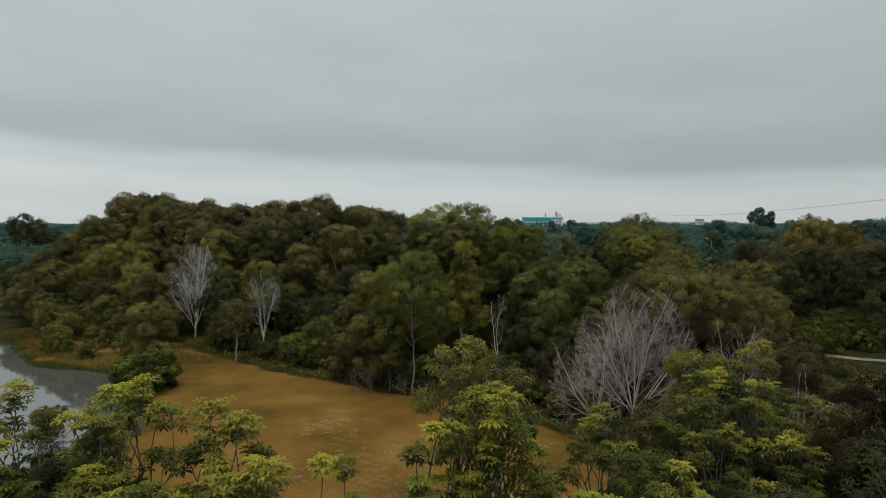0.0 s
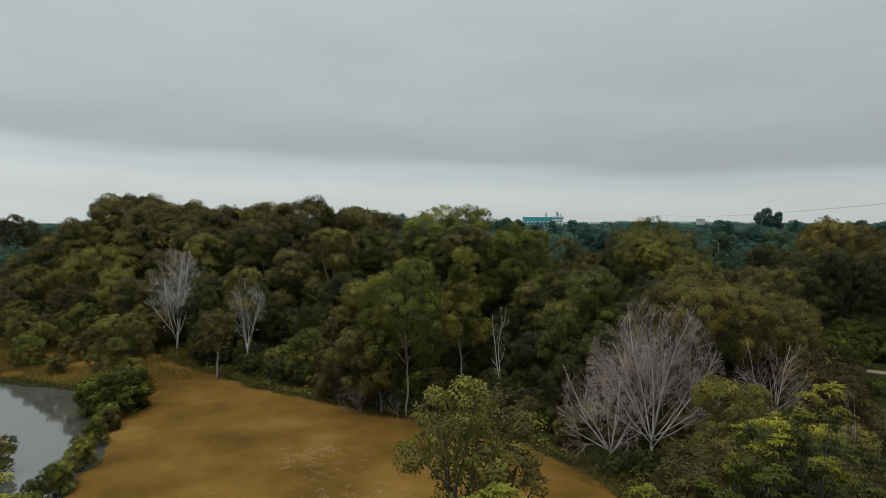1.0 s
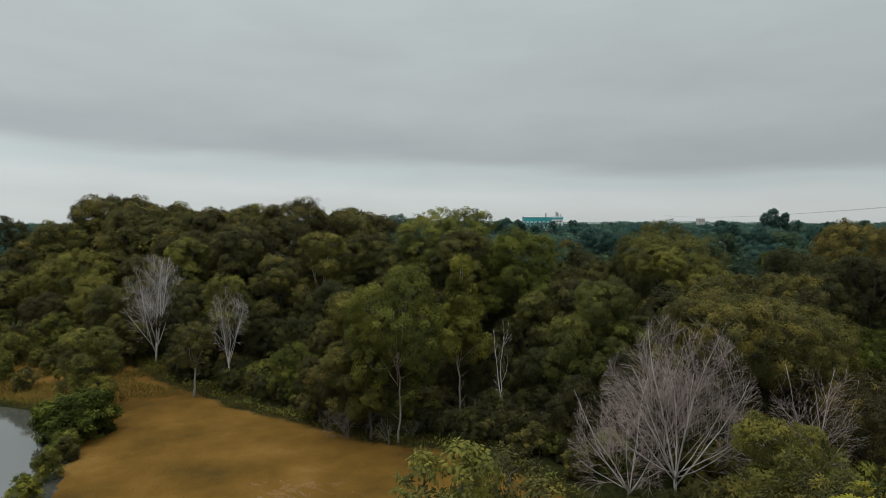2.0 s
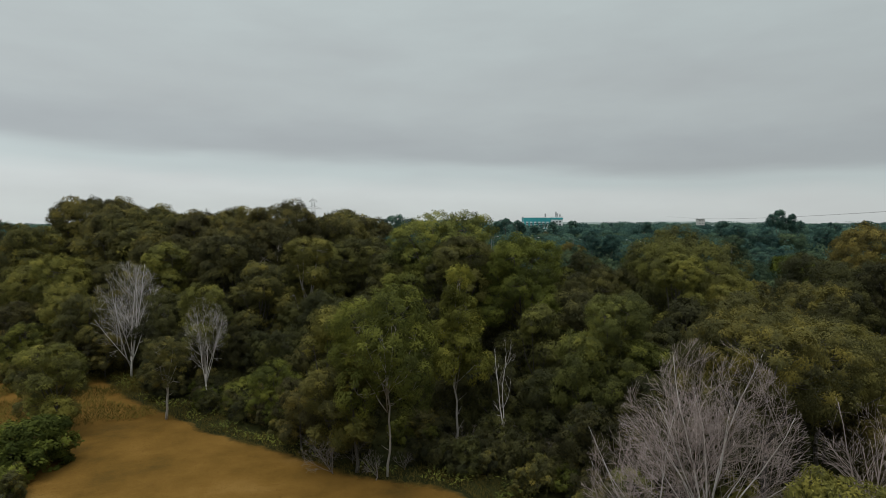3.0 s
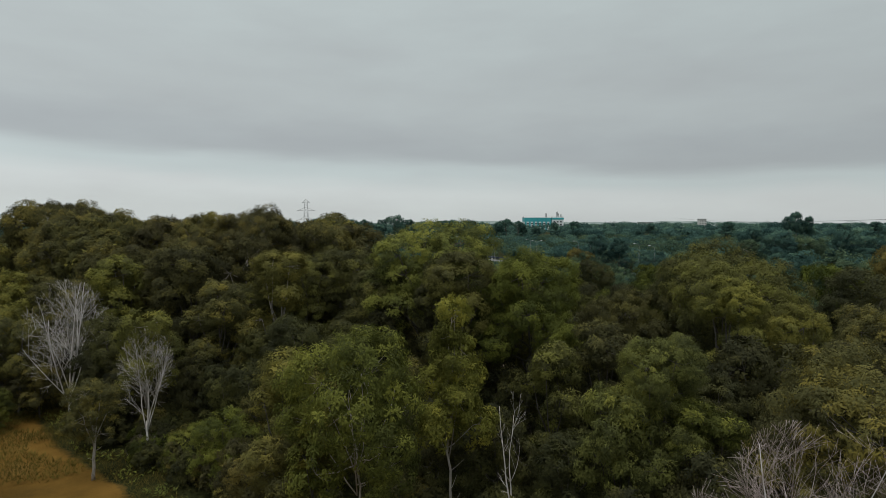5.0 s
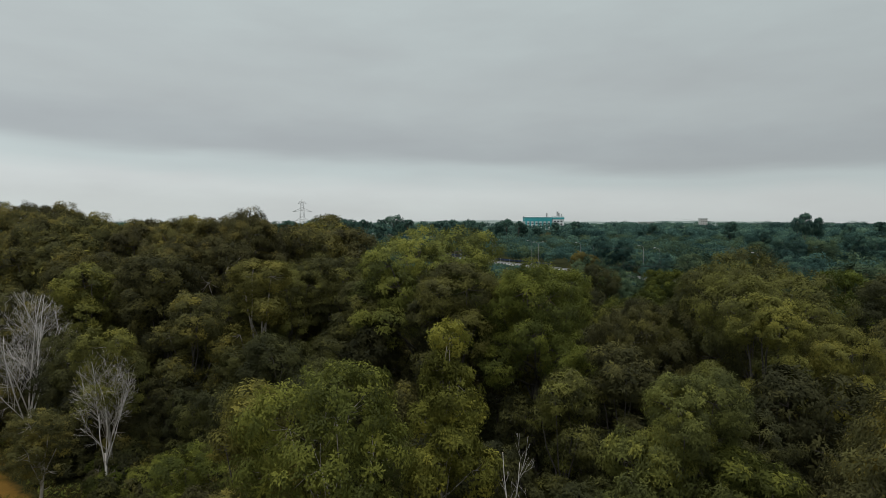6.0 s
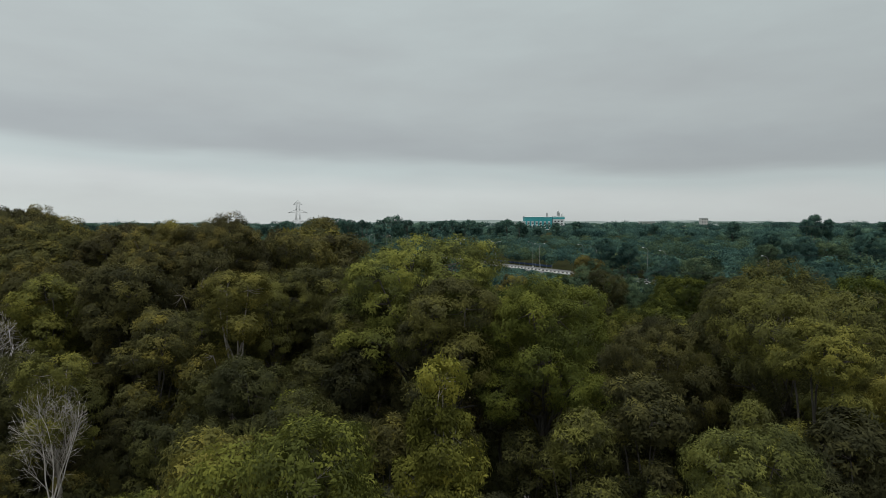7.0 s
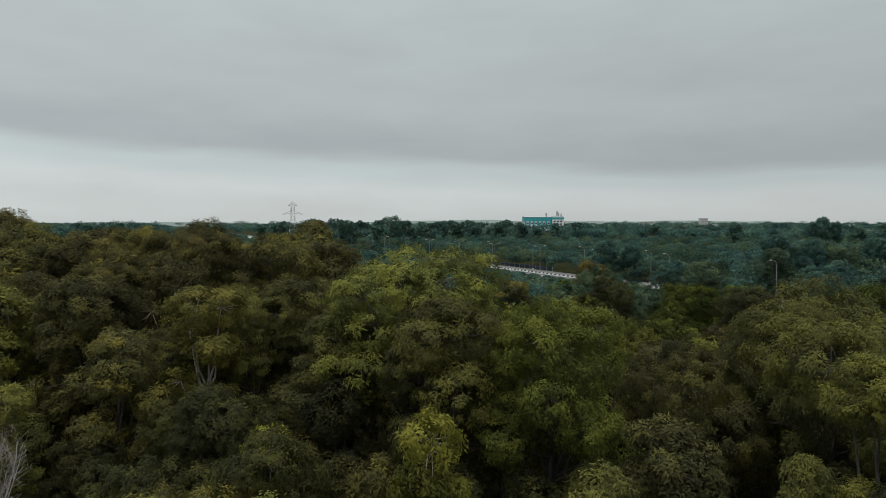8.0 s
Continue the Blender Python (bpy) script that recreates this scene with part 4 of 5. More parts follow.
# ---- undergrowth and sedge ----
def scatter(name, label, mat, count, inside, length, width, seed, up, height, box=((-62, 20), (48, 95))):
    rng = np.random.default_rng(seed)
    p = rng.uniform(box[0], box[1], (count * 8, 2))
    p = p[inside(p[:, 0], p[:, 1])][:count]

    z = ground_height(p[:, 0], p[:, 1])
    pts = np.stack((p[:, 0], p[:, 1], z + rng.uniform(0, height, len(p))), 1)
    out = unit(rng.normal(0, 1, (len(p), 3)) * np.array([1, 1, 0.2]) + np.array([0, 0, up]))
    tone = np.clip(0.5 + 0.3 * np.sin(p[:, 0] * 0.37 + 1.3 * np.sin(p[:, 1] * 0.21)) * np.sin(p[:, 1] * 0.43) + rng.normal(0, 0.12, len(p)), 0, 1)
    me = leaf_mesh(name, rng, pts, out, tone, length, width, mat, droop=-up, flat=1.5)
    return tagged(new(name, me), label, name.replace("_", " "), kind="stuff")


def on_marsh(x, y):
    return (polygon_distance(x, y, MARSH) > 0.2) & (polygon_distance(x, y, POND) < -0.8)


def in_wood(x, y):
    wet = np.maximum(polygon_distance(x, y, POND), polygon_distance(x, y, LAKE))
    return (polygon_distance(x, y, MARSH) < -2.2 - 1.2 * np.sin(x) * np.sin(y * 0.8)) & (wet < -2.5)


def at_edge(x, y):
    d = polygon_distance(x, y, MARSH)
    wet = np.maximum(polygon_distance(x, y, POND), polygon_distance(x, y, LAKE))
    return (d < 0.4 + 0.8 * np.sin(x * 0.8) * np.sin(y * 0.9)) & (d > -3 - 1.5 * np.sin(x * 0.5)) & (wet < -1.3) & (y > 30)


def on_spit(x, y):
    wet = np.maximum(polygon_distance(x, y, POND), polygon_distance(x, y, LAKE))
    return (wet < -0.6) & (x < -30 - 4 * np.sin(y * 0.6)) & (x > -66) & (y > 62) & (y < 92) & (np.sin(x * 0.5 + 1) * np.sin(y * 0.6) > -0.5)


def in_reed_glint(x, y):
    f = np.sin(x * 2.3 + 2.0 * np.sin(y * 1.7)) * np.sin(y * 2.9 + x * 1.1) + 0.6 * np.sin(x * 6.1 + y * 2.0) * np.sin(y * 7.3)
    spot = np.exp(-(((x + 5.3) / 5) ** 2 + ((y - 39) / 4) ** 2)) + 1.2 * np.exp(-(((x + 9.1) / 3.5) ** 2 + ((y - 48.2) / 3) ** 2)) + np.exp(-(((x + 3.2) / 2.2) ** 2 + ((y - 52.5) / 1) ** 2)) + np.exp(-(((x - 5.3) / 3) ** 2 + ((y - 43.9) / 1.2) ** 2)) + 0.8 * np.exp(-(((x + 3.2) / 5) ** 2 + ((y - 36) / 3) ** 2))
    return (f * spot > 0.25) & on_marsh(x, y)


scatter("marsh_sedge", "short rust-brown sedge over wet marsh ground", SEDGE, 30000, on_marsh, 0.12, 0.02, 5, 0.3, 0.01)
scatter("undergrowth", "rank olive-brown grass along the marsh edge", GRASS, 60000, at_edge, 0.34, 0.03, 8, 0.9, 0.25)
scatter("spit_grass", "dry brown-olive grass over a spit of land", GRASS, 26000, on_spit, 0.5, 0.05, 12, 0.9, 0.3, ((-66, 60), (-26, 92)))
scatter("herbs", "low green herbs and ferns along the marsh edge", LEAF["green"], 16000, lambda x, y: at_edge(x, y) & (np.sin(x * 0.9 + 2 * np.sin(y * 0.5)) * np.sin(y * 0.7 + x * 0.3) > -0.25) & (polygon_distance(x, y, MARSH) < -0.5), 0.3, 0.15, 15, 0.5, 0.55)
scatter("creepers", "bright green creepers over ground beside the track", LEAF["creeper"], 16000, lambda x, y: (y > 79 + 1.5 * np.sin(x * 0.5)) & (x > 0.5 * y), 0.45, 0.3, 14, 0.4, 0.5, ((40, 68), (80, 98)))
scatter("bleached_reed", "patches of pale flecks on the marsh, reed and water glints", REED_GLINT, 12000, in_reed_glint, 0.11, 0.02, 9, 0.15, 0.02, ((-16, 28), (11, 50)))
scatter("undergrowth", "low green ferns and creepers darkened for woodland shade", FERN, 42000, in_wood, 0.34, 0.14, 6, 0.5, 0.5)


# ---- middle distance: scrub and trees to the highway ----
def road_x(y, off=0.0):
    return 167.4 + off / 0.891 - 0.509 * y


def near_side(x, y):
    return road_x(y) > x


rng = np.random.default_rng(77)
spots = []
while len(spots) < 100:
    y = rng.uniform(98, 185)
    x = rng.uniform(-0.85, 0.85) * y + rng.uniform(-10, 10)
    gap = (road_x(y) - x) * 0.891
    if -26 < gap < 7 or polygon_distance(np.array([x]), np.array([y]), LAKE)[0] > -4:
        continue
    if any((x - a) ** 2 + (y - b) ** 2 < 30 for a, b, _, _ in spots):
        continue
    if gap > 7 and abs(x) < 0.12 * y + 14 and y < 112:
        continue
    if x < -0.58 * y:
        continue
    near = gap > 0
    # left of the sight line to the highway the wood goes on; before the highway the scrub is low
    wood = x < -8 - 0.02 * y and near
    limit = 19.0 if wood and y < 150 else 16.0 if wood else 11.5 if near and x > 66 else 6.0 if near and gap < 40 else 9.5 if near else 9.5
    top = limit * rng.uniform(0.8, 1.0)
    if near and not wood and x < 66:
        top = min(top, 1.8 + (0.125 if x > 8 else 0.17) * gap)
    if top > 2.0:
        spots.append((x, y, top, wood))
for i, (x, y, top, wood) in enumerate(spots):
    form = "back"
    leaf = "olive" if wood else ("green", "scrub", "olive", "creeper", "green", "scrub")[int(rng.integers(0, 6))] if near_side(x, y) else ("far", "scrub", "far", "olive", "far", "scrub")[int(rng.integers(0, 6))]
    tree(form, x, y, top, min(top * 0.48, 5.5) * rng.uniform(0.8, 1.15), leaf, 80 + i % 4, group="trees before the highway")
for x, y, top, r, leaf in [(34.0, 160.0, 11.8, 4.6, "scrub"), (38.0, 148.0, 9.2, 4.6, "scrub"), (41.0, 131.0, 10.6, 5.4, "creeper"), (50.0, 134.0, 10.4, 5.0, "creeper"), (31.0, 118.0, 7.5, 4.6, "green"), (24.0, 108.0, 8.0, 4.6, "green"), (36.0, 106.0, 9.0, 5.0, "olive"), (47.0, 112.0, 10.0, 5.0, "creeper"), (58.0, 126.0, 10.5, 5.2, "scrub"), (-23.4, 161.0, 20.4, 6.5, "olive"), (-15.5, 130.0, 13.8, 5.0, "olive"),
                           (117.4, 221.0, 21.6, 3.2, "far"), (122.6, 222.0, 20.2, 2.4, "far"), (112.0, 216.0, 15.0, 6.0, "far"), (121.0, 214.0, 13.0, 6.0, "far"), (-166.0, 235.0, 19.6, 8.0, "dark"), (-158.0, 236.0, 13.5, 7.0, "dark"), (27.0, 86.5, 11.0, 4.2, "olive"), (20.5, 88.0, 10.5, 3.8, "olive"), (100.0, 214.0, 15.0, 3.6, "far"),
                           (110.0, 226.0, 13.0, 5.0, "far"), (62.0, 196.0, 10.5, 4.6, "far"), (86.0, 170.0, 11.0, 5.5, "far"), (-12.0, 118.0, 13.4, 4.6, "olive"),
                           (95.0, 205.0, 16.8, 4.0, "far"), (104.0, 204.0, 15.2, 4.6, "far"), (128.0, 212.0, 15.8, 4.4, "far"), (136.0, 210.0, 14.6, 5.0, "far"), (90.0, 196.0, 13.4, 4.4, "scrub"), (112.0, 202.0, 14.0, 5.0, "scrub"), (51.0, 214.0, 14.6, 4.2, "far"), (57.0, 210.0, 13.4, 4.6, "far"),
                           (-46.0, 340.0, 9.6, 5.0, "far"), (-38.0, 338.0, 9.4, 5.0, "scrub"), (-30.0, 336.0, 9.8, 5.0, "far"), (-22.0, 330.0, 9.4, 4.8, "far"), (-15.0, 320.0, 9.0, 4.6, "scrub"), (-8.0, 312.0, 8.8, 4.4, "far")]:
    tree("low", x, y, top, r, leaf, 4 + int(abs(x)) % 3, group="trees before the highway")


for x, y, top, r in [(-43.0, 580.0, 26.5, 9.0), (-20.0, 690.0, 21.0, 6.0), (6.0, 690.0, 22.0, 6.5), (14.0, 700.0, 22.5, 6.0), (33.0, 690.0, 23.0, 6.5), (45.0, 700.0, 20.5, 6.0), (76.0, 720.0, 22.5, 5.0),
                     (-75.0, 640.0, 20.5, 6.0), (-150.0, 620.0, 21.5, 7.0), (120.0, 650.0, 19.0, 5.5), (140.0, 640.0, 20.0, 6.0), (60.0, 640.0, 19.5, 6.0), (190.0, 560.0, 18.5, 6.0), (240.0, 520.0, 19.0, 6.0), (330.0, 560.0, 20.0, 7.0),
                     (380.0, 540.0, 19.0, 6.0), (290.0, 450.0, 18.0, 6.0), (-260.0, 520.0, 20.0, 7.0), (-300.0, 540.0, 19.5, 7.0), (-330.0, 600.0, 19.5, 8.0)]:
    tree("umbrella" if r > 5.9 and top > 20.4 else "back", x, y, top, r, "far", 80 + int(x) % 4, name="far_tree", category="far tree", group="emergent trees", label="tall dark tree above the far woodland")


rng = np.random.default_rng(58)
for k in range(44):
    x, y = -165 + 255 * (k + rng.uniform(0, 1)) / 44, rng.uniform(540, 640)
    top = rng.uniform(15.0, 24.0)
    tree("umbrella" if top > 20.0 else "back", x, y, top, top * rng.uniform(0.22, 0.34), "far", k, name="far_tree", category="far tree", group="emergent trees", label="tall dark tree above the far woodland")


def far_wood(name, label, mat, count, seed, place, high, leaf, per=95):
    """Many far crowns, too many to count, in one mesh."""
    rng = np.random.default_rng(seed)
    pts, out, tone = [], [], []
    while len(pts) < count:
        x, y = place(rng)
        if -21.5 < (road_x(y) - x) * 0.891 < 5 and y < 900:
            continue
        if polygon_distance(np.array([x]), np.array([y]), LAKE)[0] > 0:
            continue
        h = high(rng, x, y)
        gap = (road_x(y) - x) * 0.891
        if gap > 0 and x < 66:
            h = min(h, 1.8 + (0.125 if x > 8 else 0.17) * gap)
        if h < 2.0:
            continue
        r = h * rng.uniform(0.42, 0.75) * (1 + y / 4000)
        # a few lobes to a crown
        k = 5
        at = unit(rng.normal(0, 1, (k, 3)) + np.array([0, 0, 0.5])) * np.array([r, r, h * 0.32]) * 0.62 + np.array([x, y, h * 0.56])
        at[0] = (x, y, h * 0.66)
        size = rng.uniform(0.42, 0.66, k)
        i = rng.integers(0, k, per)
        d = unit(rng.normal(0, 1, (per, 3)) + np.array([0, -0.25, 0.35]))
        pts.append(at[i] + d * size[i, None] * np.array([r, r, h * 0.36]) * rng.uniform(0.85, 1.1, (per, 1)))
        out.append(d)
        tone.append(np.clip(rng.normal(0.42, 0.22) + rng.normal(0, 0.09, k)[i] + rng.normal(0, 0.05, per), 0, 1))
    me = leaf_mesh(name, rng, np.concatenate(pts), np.concatenate(out), np.concatenate(tone), leaf, leaf * 0.75, mat)
    return tagged(new(name, me), label, "woodland", kind="stuff")


def place_mid(rng):
    y = 165 * (620 / 165) ** rng.uniform(0, 1)
    return rng.uniform(-0.85, 0.9) * y, y


def place_far(rng):
    y = 600 * (3200 / 600) ** rng.uniform(0, 1)
    return rng.uniform(-0.85, 0.85) * y, y


far_wood("far_woodland", "endless scrub woodland beyond the highway, tinted bluish for haze", LEAF["far"], 2300, 91, place_mid, lambda r, x, y: r.uniform(5, 9.5) + (3 if r.uniform() < 0.06 else 0), 0.8, 230)
far_wood("far_woodland", "olive-green scrub woodland beyond the highway, blued for haze", LEAF["scrub"], 1700, 93, place_mid, lambda r, x, y: r.uniform(5, 9) + (3 if r.uniform() < 0.06 else 0), 0.8, 230)
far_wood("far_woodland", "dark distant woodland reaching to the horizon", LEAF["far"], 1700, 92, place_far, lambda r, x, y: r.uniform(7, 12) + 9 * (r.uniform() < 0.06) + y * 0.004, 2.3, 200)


# ---- horizon hills ----
def hills(name, y, low, high, seed, label):
    xs = np.linspace(-4400, 4400, 240)
    rng = np.random.default_rng(seed)
    ph = rng.uniform(0, 6.28, 6)
    z = low + (high - low) * (0.5 + 0.22 * np.sin(xs / 620 + ph[0]) + 0.16 * np.sin(xs / 260 + ph[1]) + 0.06 * np.sin(xs / 90 + ph[2]) + 0.03 * np.sin(xs / 31 + ph[3]))
    g = Geo()
    rows = 7
    for j in range(rows):
        f = j / (rows - 1)
        for x, h in zip(xs, z):
            g.v.append((x, y + 700 * f - 350, -1 + (h + 1) * math.sin(math.pi * f) ** 0.8))
    n = len(xs)
    for j in range(rows - 1):
        for k in range(n - 1):
            g.f.append((j * n + k, j * n + k + 1, (j + 1) * n + k + 1, (j + 1) * n + k))
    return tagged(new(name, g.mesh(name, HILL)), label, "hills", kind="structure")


hills("backdrop_hills", 3500, 6, 40, 3, "low wooded hills on the horizon, paled for haze")


# ---- highway ----
ROAD_DIR = Vector((-0.454, 0.891, 0))
ROAD_SIDE = Vector((0.891, 0.454, 0))


def road_point(s, off, z=0.0):
    """s metres along the highway from its nearest stretch, off metres towards its far side."""
    return Vector((59.0, 213.0, z)) + ROAD_DIR * s + ROAD_SIDE * off


def strip(name, off0, off1, z, mat, label, s0=-55, s1=900, thick=2.2):
    g = Geo()
    n = 60
    for i in range(n + 1):
        s = s0 + (s1 - s0) * i / n
        for off, h in ((off0, z - thick), (off0, z), (off1, z), (off1, z - thick)):
            g.v.append(tuple(road_point(s, off, h)))
    for i in range(n):
        for k in range(3):
            a = i * 4 + k
            g.f.append((a, a + 1, a + 5, a + 4))
    return tagged(new(name, g.mesh(name, mat, False)), label, name.split("_")[0], kind="structure")


strip("road_near", 0.6, 8.4, 0.5, ASPHALT, "grey asphalt carriageway of a highway")
strip("road_far", 11.0, 19.0, 0.5, ASPHALT, "grey asphalt carriageway behind the median")
strip("pavement_median", 8.4, 11.0, 0.62, CONCRETE, "pale concrete median between carriageways", s0=-8)
strip("trim_shoulder", -1.6, 0.6, 0.46, CONCRETE, "pale concrete road shoulder", s0=-8)


def barrier(off, s0, s1, name, label):
    """A low parapet in black and white blocks."""
    ob = new(name)
    ob.matrix_basis = Matrix.Translation(road_point(s0, off, 0.45)) @ Matrix.Rotation(math.atan2(ROAD_DIR.y, ROAD_DIR.x), 4, "Z")
    block = Geo()
    block.v = [(0, -0.25, 0), (1.2, -0.25, 0), (1.2, 0.25, 0), (0, 0.25, 0), (0, -0.12, 0.6), (1.2, -0.12, 0.6), (1.2, 0.12, 0.6), (0, 0.12, 0.6)]
    block.f = [(3, 2, 1, 0), (4, 5, 6, 7), (0, 1, 5, 4), (1, 2, 6, 5), (2, 3, 7, 6), (3, 0, 4, 7)]
    pair = [block.mesh("block", m, False) for m in (CONCRETE, BLACK)]
    for i in range(int((s1 - s0) / 1.21)):
        b = part("block", pair[i % 2], None, ob)
        b.location = (i * 1.21, 0, 0)
    return tagged(ob, label, "road barrier", kind="structure")


barrier(0.0, -4, 200, "trim_barrier_near", "black and white painted concrete road barrier")
barrier(9.0, -4, 240, "trim_barrier_median", "black and white painted median barrier")


def lamp_post(arms):
    ob = new("street_lamp")
    pole = Geo()
    pole.tube([Vector((0, 0, 0)), Vector((0, 0, 0.4)), Vector((0, 0, 5)), Vector((0, 0, 9.6))], [0.15, 0.11, 0.08, 0.055], 8)
    part("pole", pole, POLE, ob)
    foot = Geo()
    foot.box(-0.3, -0.3, -0.6, 0.3, 0.3, 0.12)
    part("base", foot.mesh("base", CONCRETE, False), None, ob)
    for a in arms:
        arm = Geo()
        arm.tube([Vector((0, 0, 9.4)), Vector((0.35 * a, 0, 10.0)), Vector((1.0 * a, 0, 10.35)), Vector((1.9 * a, 0, 10.5))], [0.06, 0.055, 0.05, 0.045], 6)
        o = part("arm", arm, POLE, ob)
        head = Geo()
        head.tube([Vector((1.8 * a, 0, 10.48)), Vector((2.1 * a, 0, 10.54)), Vector((2.6 * a, 0, 10.5)), Vector((2.75 * a, 0, 10.44))], [0.06, 0.13, 0.13, 0.04], 6)
        part("lamp_head", head, STEEL, o, "pale lamp head")
    return tagged(ob, "tall grey street lamp beside the highway", "street lamp", "highway street lamps")


turn_road = math.degrees(math.atan2(ROAD_SIDE.y, ROAD_SIDE.x))
double, single = lamp_post((-1, 1)), lamp_post((-1,))
for row, ob, off, start, count in (("median", double, 9.7, 26.5, 12), ("verge", single, 21.0, 14.0, 9), ("bend", single, 9.7, -36.5, 2)):
    for k in range(count):
        at = road_point(start + 32.8 * k, off, 0.55)
        m = Matrix.Translation(at) @ Matrix.Rotation(radians(turn_road), 4, "Z")
        if k == 0 and row != "bend":
            ob.matrix_basis = m
        else:
            copy_thing(ob, m)


def fence(off, s0, s1):
    ob = new("fence")
    ob.matrix_basis = Matrix.Translation(road_point(s0, off, 0.0)) @ Matrix.Rotation(math.atan2(ROAD_DIR.y, ROAD_DIR.x), 4, "Z")
    panel, post = Geo(), Geo()
    panel.box(0.05, -0.03, 0.5, 3.9, 0.03, 1.3)
    post.tube([Vector((0, 0, -1.4)), Vector((0, 0, 1.0)), Vector((0, 0, 1.5))], [0.06, 0.06, 0.05], 6)
    pm, sm = panel.mesh("panel", BLUE, False), post.mesh("post", STEEL)
    for i in range(int((s1 - s0) / 4)):
        part("panel", pm, None, ob).location = (i * 4.0, 0, 0)
        part("post", sm, None, ob).location = (i * 4.0, 0, 0)
    return tagged(ob, "long blue panel fence behind the highway", "fence")


fence(24.0, 70, 200)


def car(x_s, off, mat, label, back=False):
    ob = new("car")
    body = Geo()
    body.v = []
    prof = [(-2.1, 0.35), (-2.15, 0.75), (-1.95, 0.95), (-1.2, 1.0), (-0.7, 1.42), (0.8, 1.45), (1.5, 1.0), (2.1, 0.85), (2.2, 0.4)]
    for w, s in ((-0.85, 1), (0.85, 1)):
        body.v += [(x, w * (0.82 if z > 1.1 else 1.0), z) for x, z in prof]
    n = len(prof)
    body.f = [tuple(range(n)), tuple(reversed(range(n, 2 * n)))] + [(k, k + n, (k + 1) % n + n, (k + 1) % n) for k in range(n)]
    b = part("body", body.mesh("body", mat, False), None, ob)
    for w in (-1, 1):
        win = Geo()
        y = w * 0.8
        win.v = [(-0.98, y, 1.06), (1.2, y, 1.06), (0.72, y * 0.95, 1.38), (-0.64, y * 0.95, 1.38), (-0.98, y - w * 0.06, 1.06), (1.2, y - w * 0.06, 1.06), (0.72, y * 0.95 - w * 0.06, 1.38), (-0.64, y * 0.95 - w * 0.06, 1.38)]
        win.f = [(0, 1, 2, 3), (7, 6, 5, 4), (0, 4, 5, 1), (1, 5, 6, 2), (2, 6, 7, 3), (3, 7, 4, 0)]
        part("window", win.mesh("window", GLASS, False), None, ob)
    for x in (-1.35, 1.35):
        for w in (-0.8, 0.8):
            wh = Geo()
            wh.tube([Vector((x, w - 0.1, 0.33)), Vector((x, w + 0.1, 0.33))], [0.33, 0.33], 12)
            tyre = part("wheel", wh.mesh("wheel", RUBBER, False), None, ob)
    ob.matrix_basis = Matrix.Translation(road_point(x_s, off, 0.5)) @ Matrix.Rotation(math.atan2(ROAD_DIR.y, ROAD_DIR.x) + (math.pi if back else 0), 4, "Z")
    return tagged(ob, label, "car")


car(128.0, 3.0, WHITE, "white car on the grey highway")
car(116.0, 5.6, WHITE, "white car on the grey highway lane")


# ---- dirt track ----
def track(name, pts, width, label):
    g = Geo()
    for i, (x, y) in enumerate(pts):
        a, b = Vector(pts[max(0, i - 1)]), Vector(pts[min(len(pts) - 1, i + 1)])
        d = (b - a).normalized()
        for s in (-1, -0.4, 0.4, 1):
            px, py = x - d.y * s * width / 2, y + d.x * s * width / 2
            g.v.append((px, py, float(ground_height(px, py)) + 0.05 + 0.04 * (abs(s) < 0.5)))
    for i in range(len(pts) - 1):
        for k in range(3):
            g.f.append((i * 4 + k, i * 4 + k + 1, i * 4 + k + 5, i * 4 + k + 4))
    return tagged(new(name, g.mesh(name, DIRT)), label, "track", kind="structure")


BEND = [(85.3, 64.4), (72.5, 66), (59.7, 68.7), (51.1, 71.5), (47.5, 74.2), (43.7, 79.6), (38.4, 88.1), (29.8, 95.6), (20.2, 100.9), (11.7, 104.1), (2.1, 106.3)]
track("road_dirt_track", [(x0 + (x1 - x0) * k / 5, y0 + (y1 - y0) * k / 5) for (x0, y0), (x1, y1) in zip(BEND, BEND[1:]) for k in range(5)], 1.8, "pale bare dirt track through the scrub")


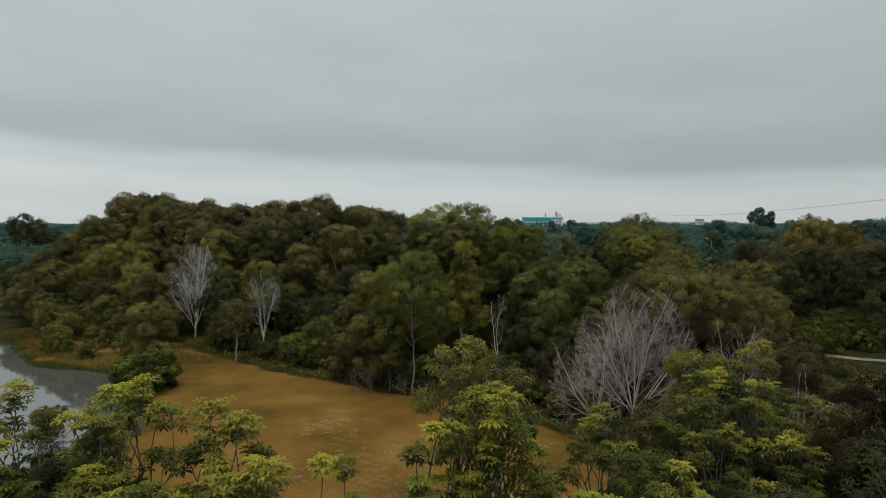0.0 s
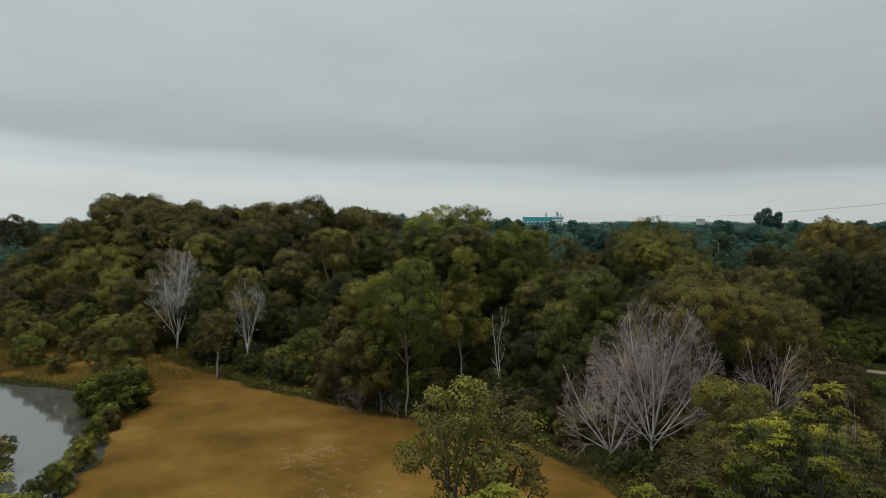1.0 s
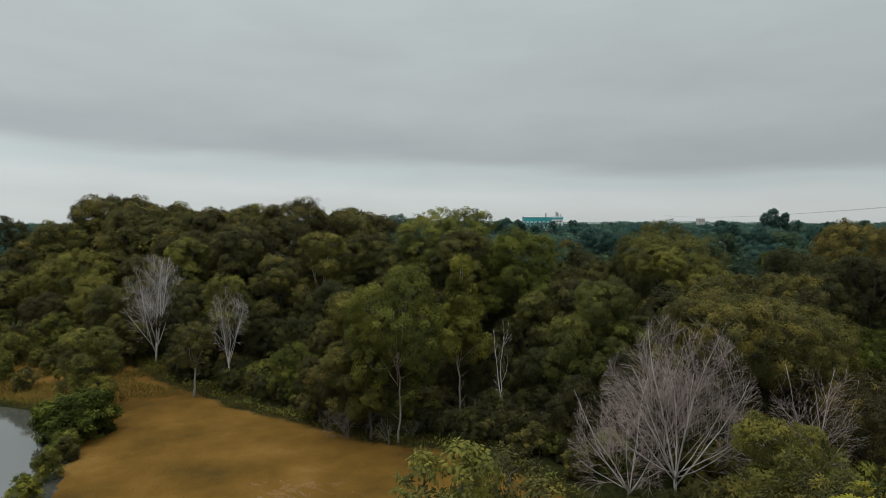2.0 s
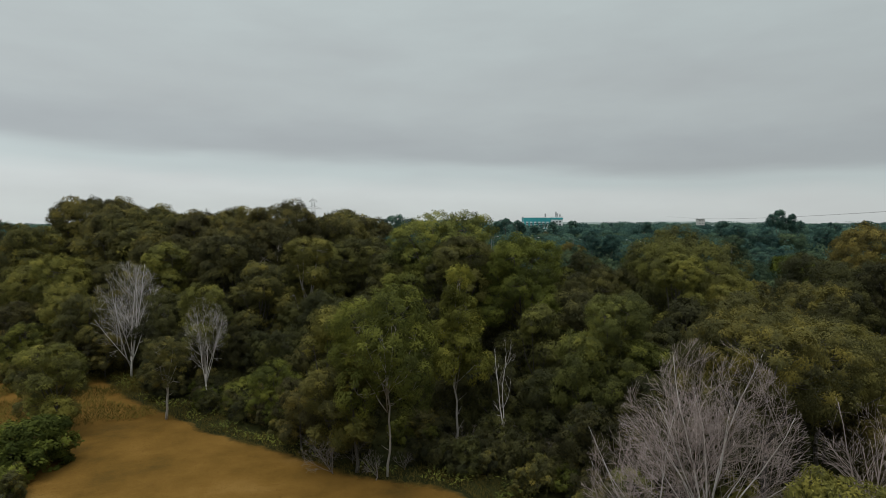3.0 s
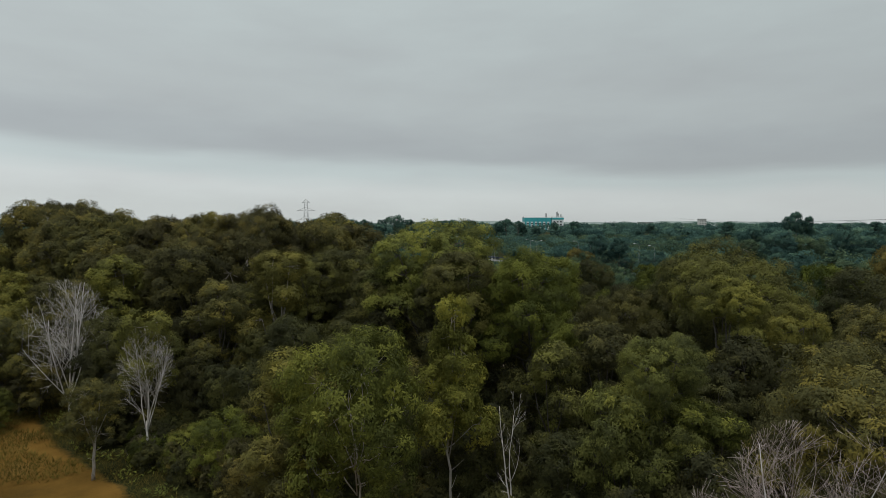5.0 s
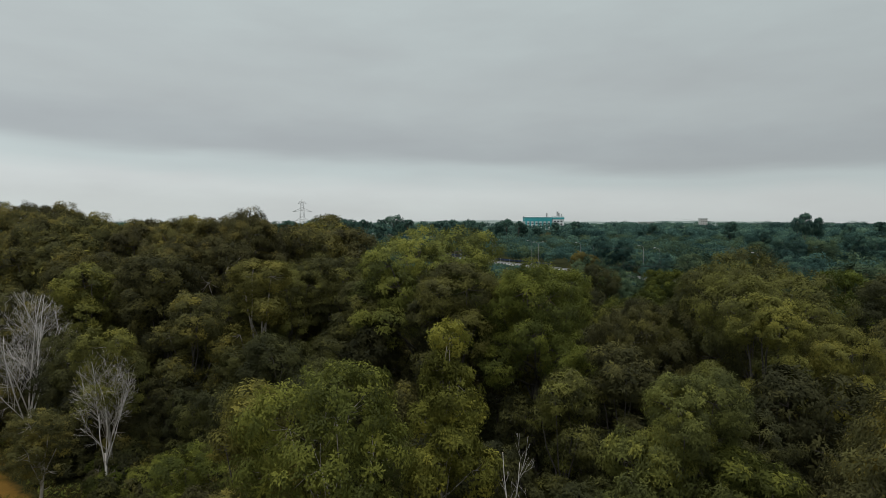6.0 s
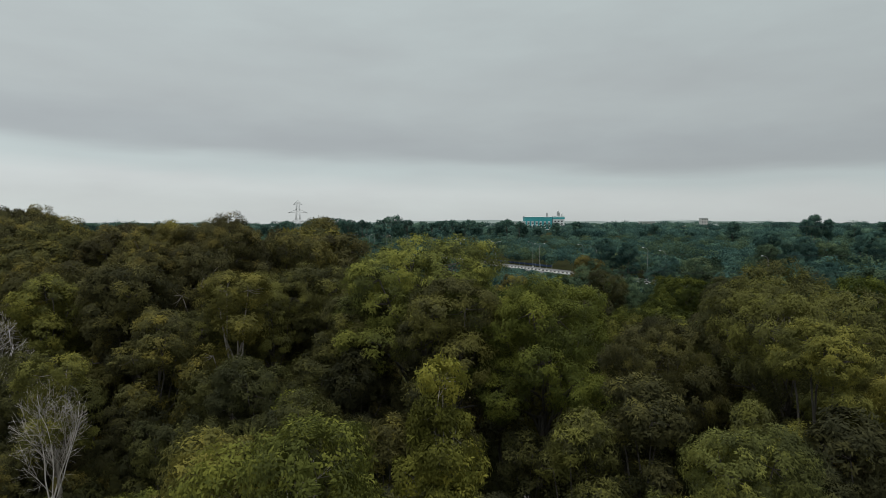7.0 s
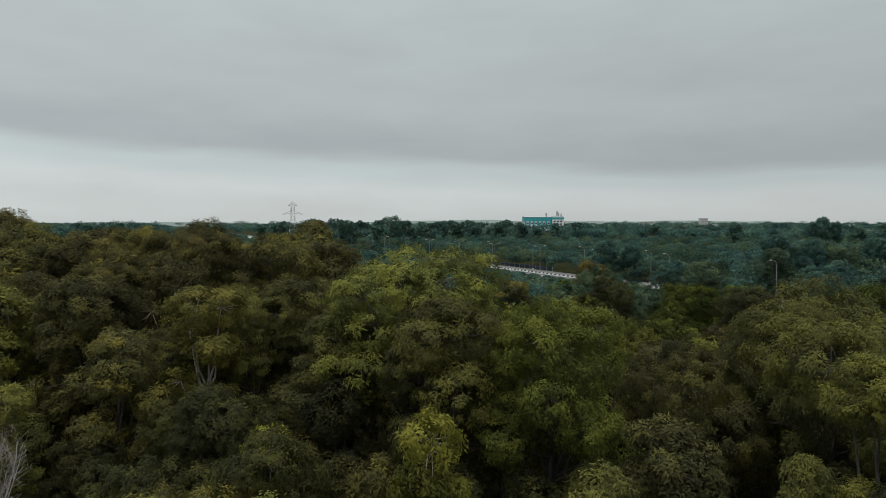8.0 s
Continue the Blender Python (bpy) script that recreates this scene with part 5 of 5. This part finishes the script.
# ---- far buildings ----
def factory(x, y):
    ob = new("factory")
    ob.location = (x, y, LOW)
    hall = Geo()
    hall.box(0, 0, 0, 66, 40, 31)
    part("wall", hall.mesh("wall", PALEWALL, False), None, ob, "pale lower wall")
    clad = Geo()
    clad.box(-0.6, -0.6, 24, 66.6, 40.6, 34)
    part("cladding", clad.mesh("cladding", TEAL, False), None, ob, "turquoise upper cladding")
    bay = Geo()
    bay.box(0, -0.5, 4, 4.2, 0.2, 23.9)
    bm = bay.mesh("cladding", TEAL, False)
    for i in range(7):
        part("cladding", bm, None, ob).location = (0.4 + i * 10.2, -0.2, 0)
    roof = Geo()
    roof.v = [(-1, -1, 34), (67, -1, 34), (67, 41, 34), (-1, 41, 34), (-1, 20, 37), (67, 20, 37)]
    roof.f = [(0, 1, 5, 4), (2, 3, 4, 5), (0, 4, 3), (1, 2, 5), (3, 2, 1, 0)]
    part("roof", roof.mesh("roof", STEEL, False), None, ob)
    tower = Geo()
    tower.box(68, -4, 0, 96, 36, 36)
    part("tower", tower.mesh("tower", PALEWALL, False), None, ob, "pale tower block")
    cap = Geo()
    cap.box(67.4, -4.6, 29, 96.6, 36.6, 33.5)
    part("band", cap.mesh("band", TEAL, False), None, ob, "turquoise band")
    for cx, w, h in ((55, 2.0, 46), (82, 2.4, 50), (86, 1.6, 46), (92, 1.8, 44)):
        ch = Geo()
        ch.tube([Vector((cx, 10, 20)), Vector((cx, 10, h - 3)), Vector((cx, 10, h))], [w, w, w * 0.8], 10)
        part("chimney", ch, STEEL, ob)
    pane = Geo()
    pane.box(0, -0.5, 0, 4.5, 0.2, 3.0)
    pm = pane.mesh("window", GLASS, False)
    for i in range(6):
        part("window", pm, None, ob).location = (5.6 + i * 10.2, -0.1, 17.5)
    for i in range(3):
        for j in range(3):
            part("window", pm, None, ob).location = (71 + i * 8, -4.1, 9 + j * 6.5)
    return tagged(ob, "long turquoise and white factory with roof stacks", "factory")


factory(207.0, 1500.0)


def block(x, y, w, h, label):
    ob = new("building")
    ob.location = (x, y, LOW)
    g = Geo()
    g.box(0, 0, 0, w, 18, h)
    part("wall", g.mesh("wall", CONCRETE, False), None, ob)
    r = Geo()
    r.box(-0.6, -0.6, h, w + 0.6, 18.6, h + 1.2)
    part("roof", r.mesh("roof", STEEL, False), None, ob)
    p = Geo()
    p.box(0, -0.15, 0, 2.4, 0.2, 1.8)
    pm = p.mesh("window", GLASS, False)
    for i in range(int(w / 5)):
        for j in range(int(h / 5)):
            part("window", pm, None, ob).location = (1.5 + i * 5, -0.05, 3 + j * 5)
    return tagged(ob, label, "building")


block(797.0, 1850.0, 20, 32, "pale grey concrete block above far woodland")
block(180.0, 1480.0, 24, 20, "low pale building beside the factory")
block(560.0, 1700.0, 40, 22, "low pale sheds in far woodland")


# ---- pylon, poles and lines ----
def pylon(x, y, h):
    ob = new("pylon")
    ob.location = (x, y, LOW)
    g = Geo()

    def half(z):
        return 1.9 * (1 - z / h) ** 1.3 + 0.5
    levels = [h * i / 9 for i in range(10)]
    for z0, z1 in zip(levels, levels[1:]):
        a, b = half(z0), half(z1)
        c0 = [Vector((sx * a, sy * a, z0)) for sx, sy in ((-1, -1), (1, -1), (1, 1), (-1, 1))]
        c1 = [Vector((sx * b, sy * b, z1)) for sx, sy in ((-1, -1), (1, -1), (1, 1), (-1, 1))]
        for i in range(4):
            g.tube([c0[i], c1[i]], [0.055, 0.055], 4)
            g.tube([c0[i], c1[(i + 1) % 4]], [0.03, 0.03], 3)
            g.tube([c1[i], c1[(i + 1) % 4]], [0.03, 0.03], 3)
    part("tower", g, STEEL, ob)
    for z, w in ((h * 0.74, 2.6), (h * 0.86, 3.7), (h * 0.97, 1.6)):
        arm = Geo()
        arm.tube([Vector((-w, 0, z)), Vector((0, 0, z + 0.5)), Vector((w, 0, z))], [0.06, 0.09, 0.06], 4)
        arm.tube([Vector((-w, 0, z)), Vector((0, 0, z + 1.6)), Vector((w, 0, z))], [0.06, 0.08, 0.06], 4)
        part("crossarm", arm, STEEL, ob)
    return tagged(ob, "grey lattice transmission pylon above distant trees", "pylon")


pylon(-51.7, 257.0, 28.2)


def pole(x, y, h):
    ob = new("utility_pole")
    ob.location = (x, y, LOW)
    g = Geo()
    h -= LOW
    g.tube([Vector((0, 0, -0.3)), Vector((0, 0, h * 0.5)), Vector((0, 0, h))], [0.13, 0.1, 0.08], 8)
    part("pole", g, BARK, ob)
    a = Geo()
    a.box(-1.0, -0.06, h - 0.5, 1.0, 0.06, h - 0.36)
    part("crossarm", a.mesh("crossarm", STEEL, False), None, ob)
    for s in (-0.9, 0, 0.9):
        i = Geo()
        i.tube([Vector((s, 0, h - 0.36)), Vector((s, 0, h - 0.2)), Vector((s, 0, h - 0.12))], [0.05, 0.07, 0.03], 6)
        part("insulator", i, BLACK, ob)
    return tagged(ob, "slim weathered timber utility pole with a crossarm", "utility pole", "utility poles")


def cable(a, b, sag, label="black overhead cable across the scrub"):
    g = Geo()
    a, b = Vector(a), Vector(b)
    pts = []
    for i in range(25):
        f = i / 24
        p = a.lerp(b, f)
        p.z -= 4 * sag * f * (1 - f)
        pts.append(p)
    g.tube(pts, [0.014] * 25, 5)
    return tagged(new("overhead_cable", g.mesh("overhead_cable", RUBBER)), label, "cable", "overhead cables")


for x, y, h in ((62.0, 74.0, 19.6), (104.0, 138.0, 11.5), (88.0, 132.0, 10.5)):
    pole(x, y, h)
cable((62.0, 74.0, 19.4), (120.0, 330.0, 21.0), 1.6)
cable((62.9, 74.0, 19.4), (122.0, 330.0, 21.0), 1.6)
for a, c, sag in (((28.0, 128.0, 14.6), (150.0, 120.6, 15.4), 0.5), ((30.0, 158.0, 9.6), (160.0, 150.0, 9.6), 0.4), ((28.0, 130.0, 11.6), (150.0, 120.6, 12.2), 0.5)):
    cable(a, c, sag)
for x, y, h in ((150.0, 120.6, 15.8), (160.0, 150.6, 9.8)):
    pole(x, y, h)
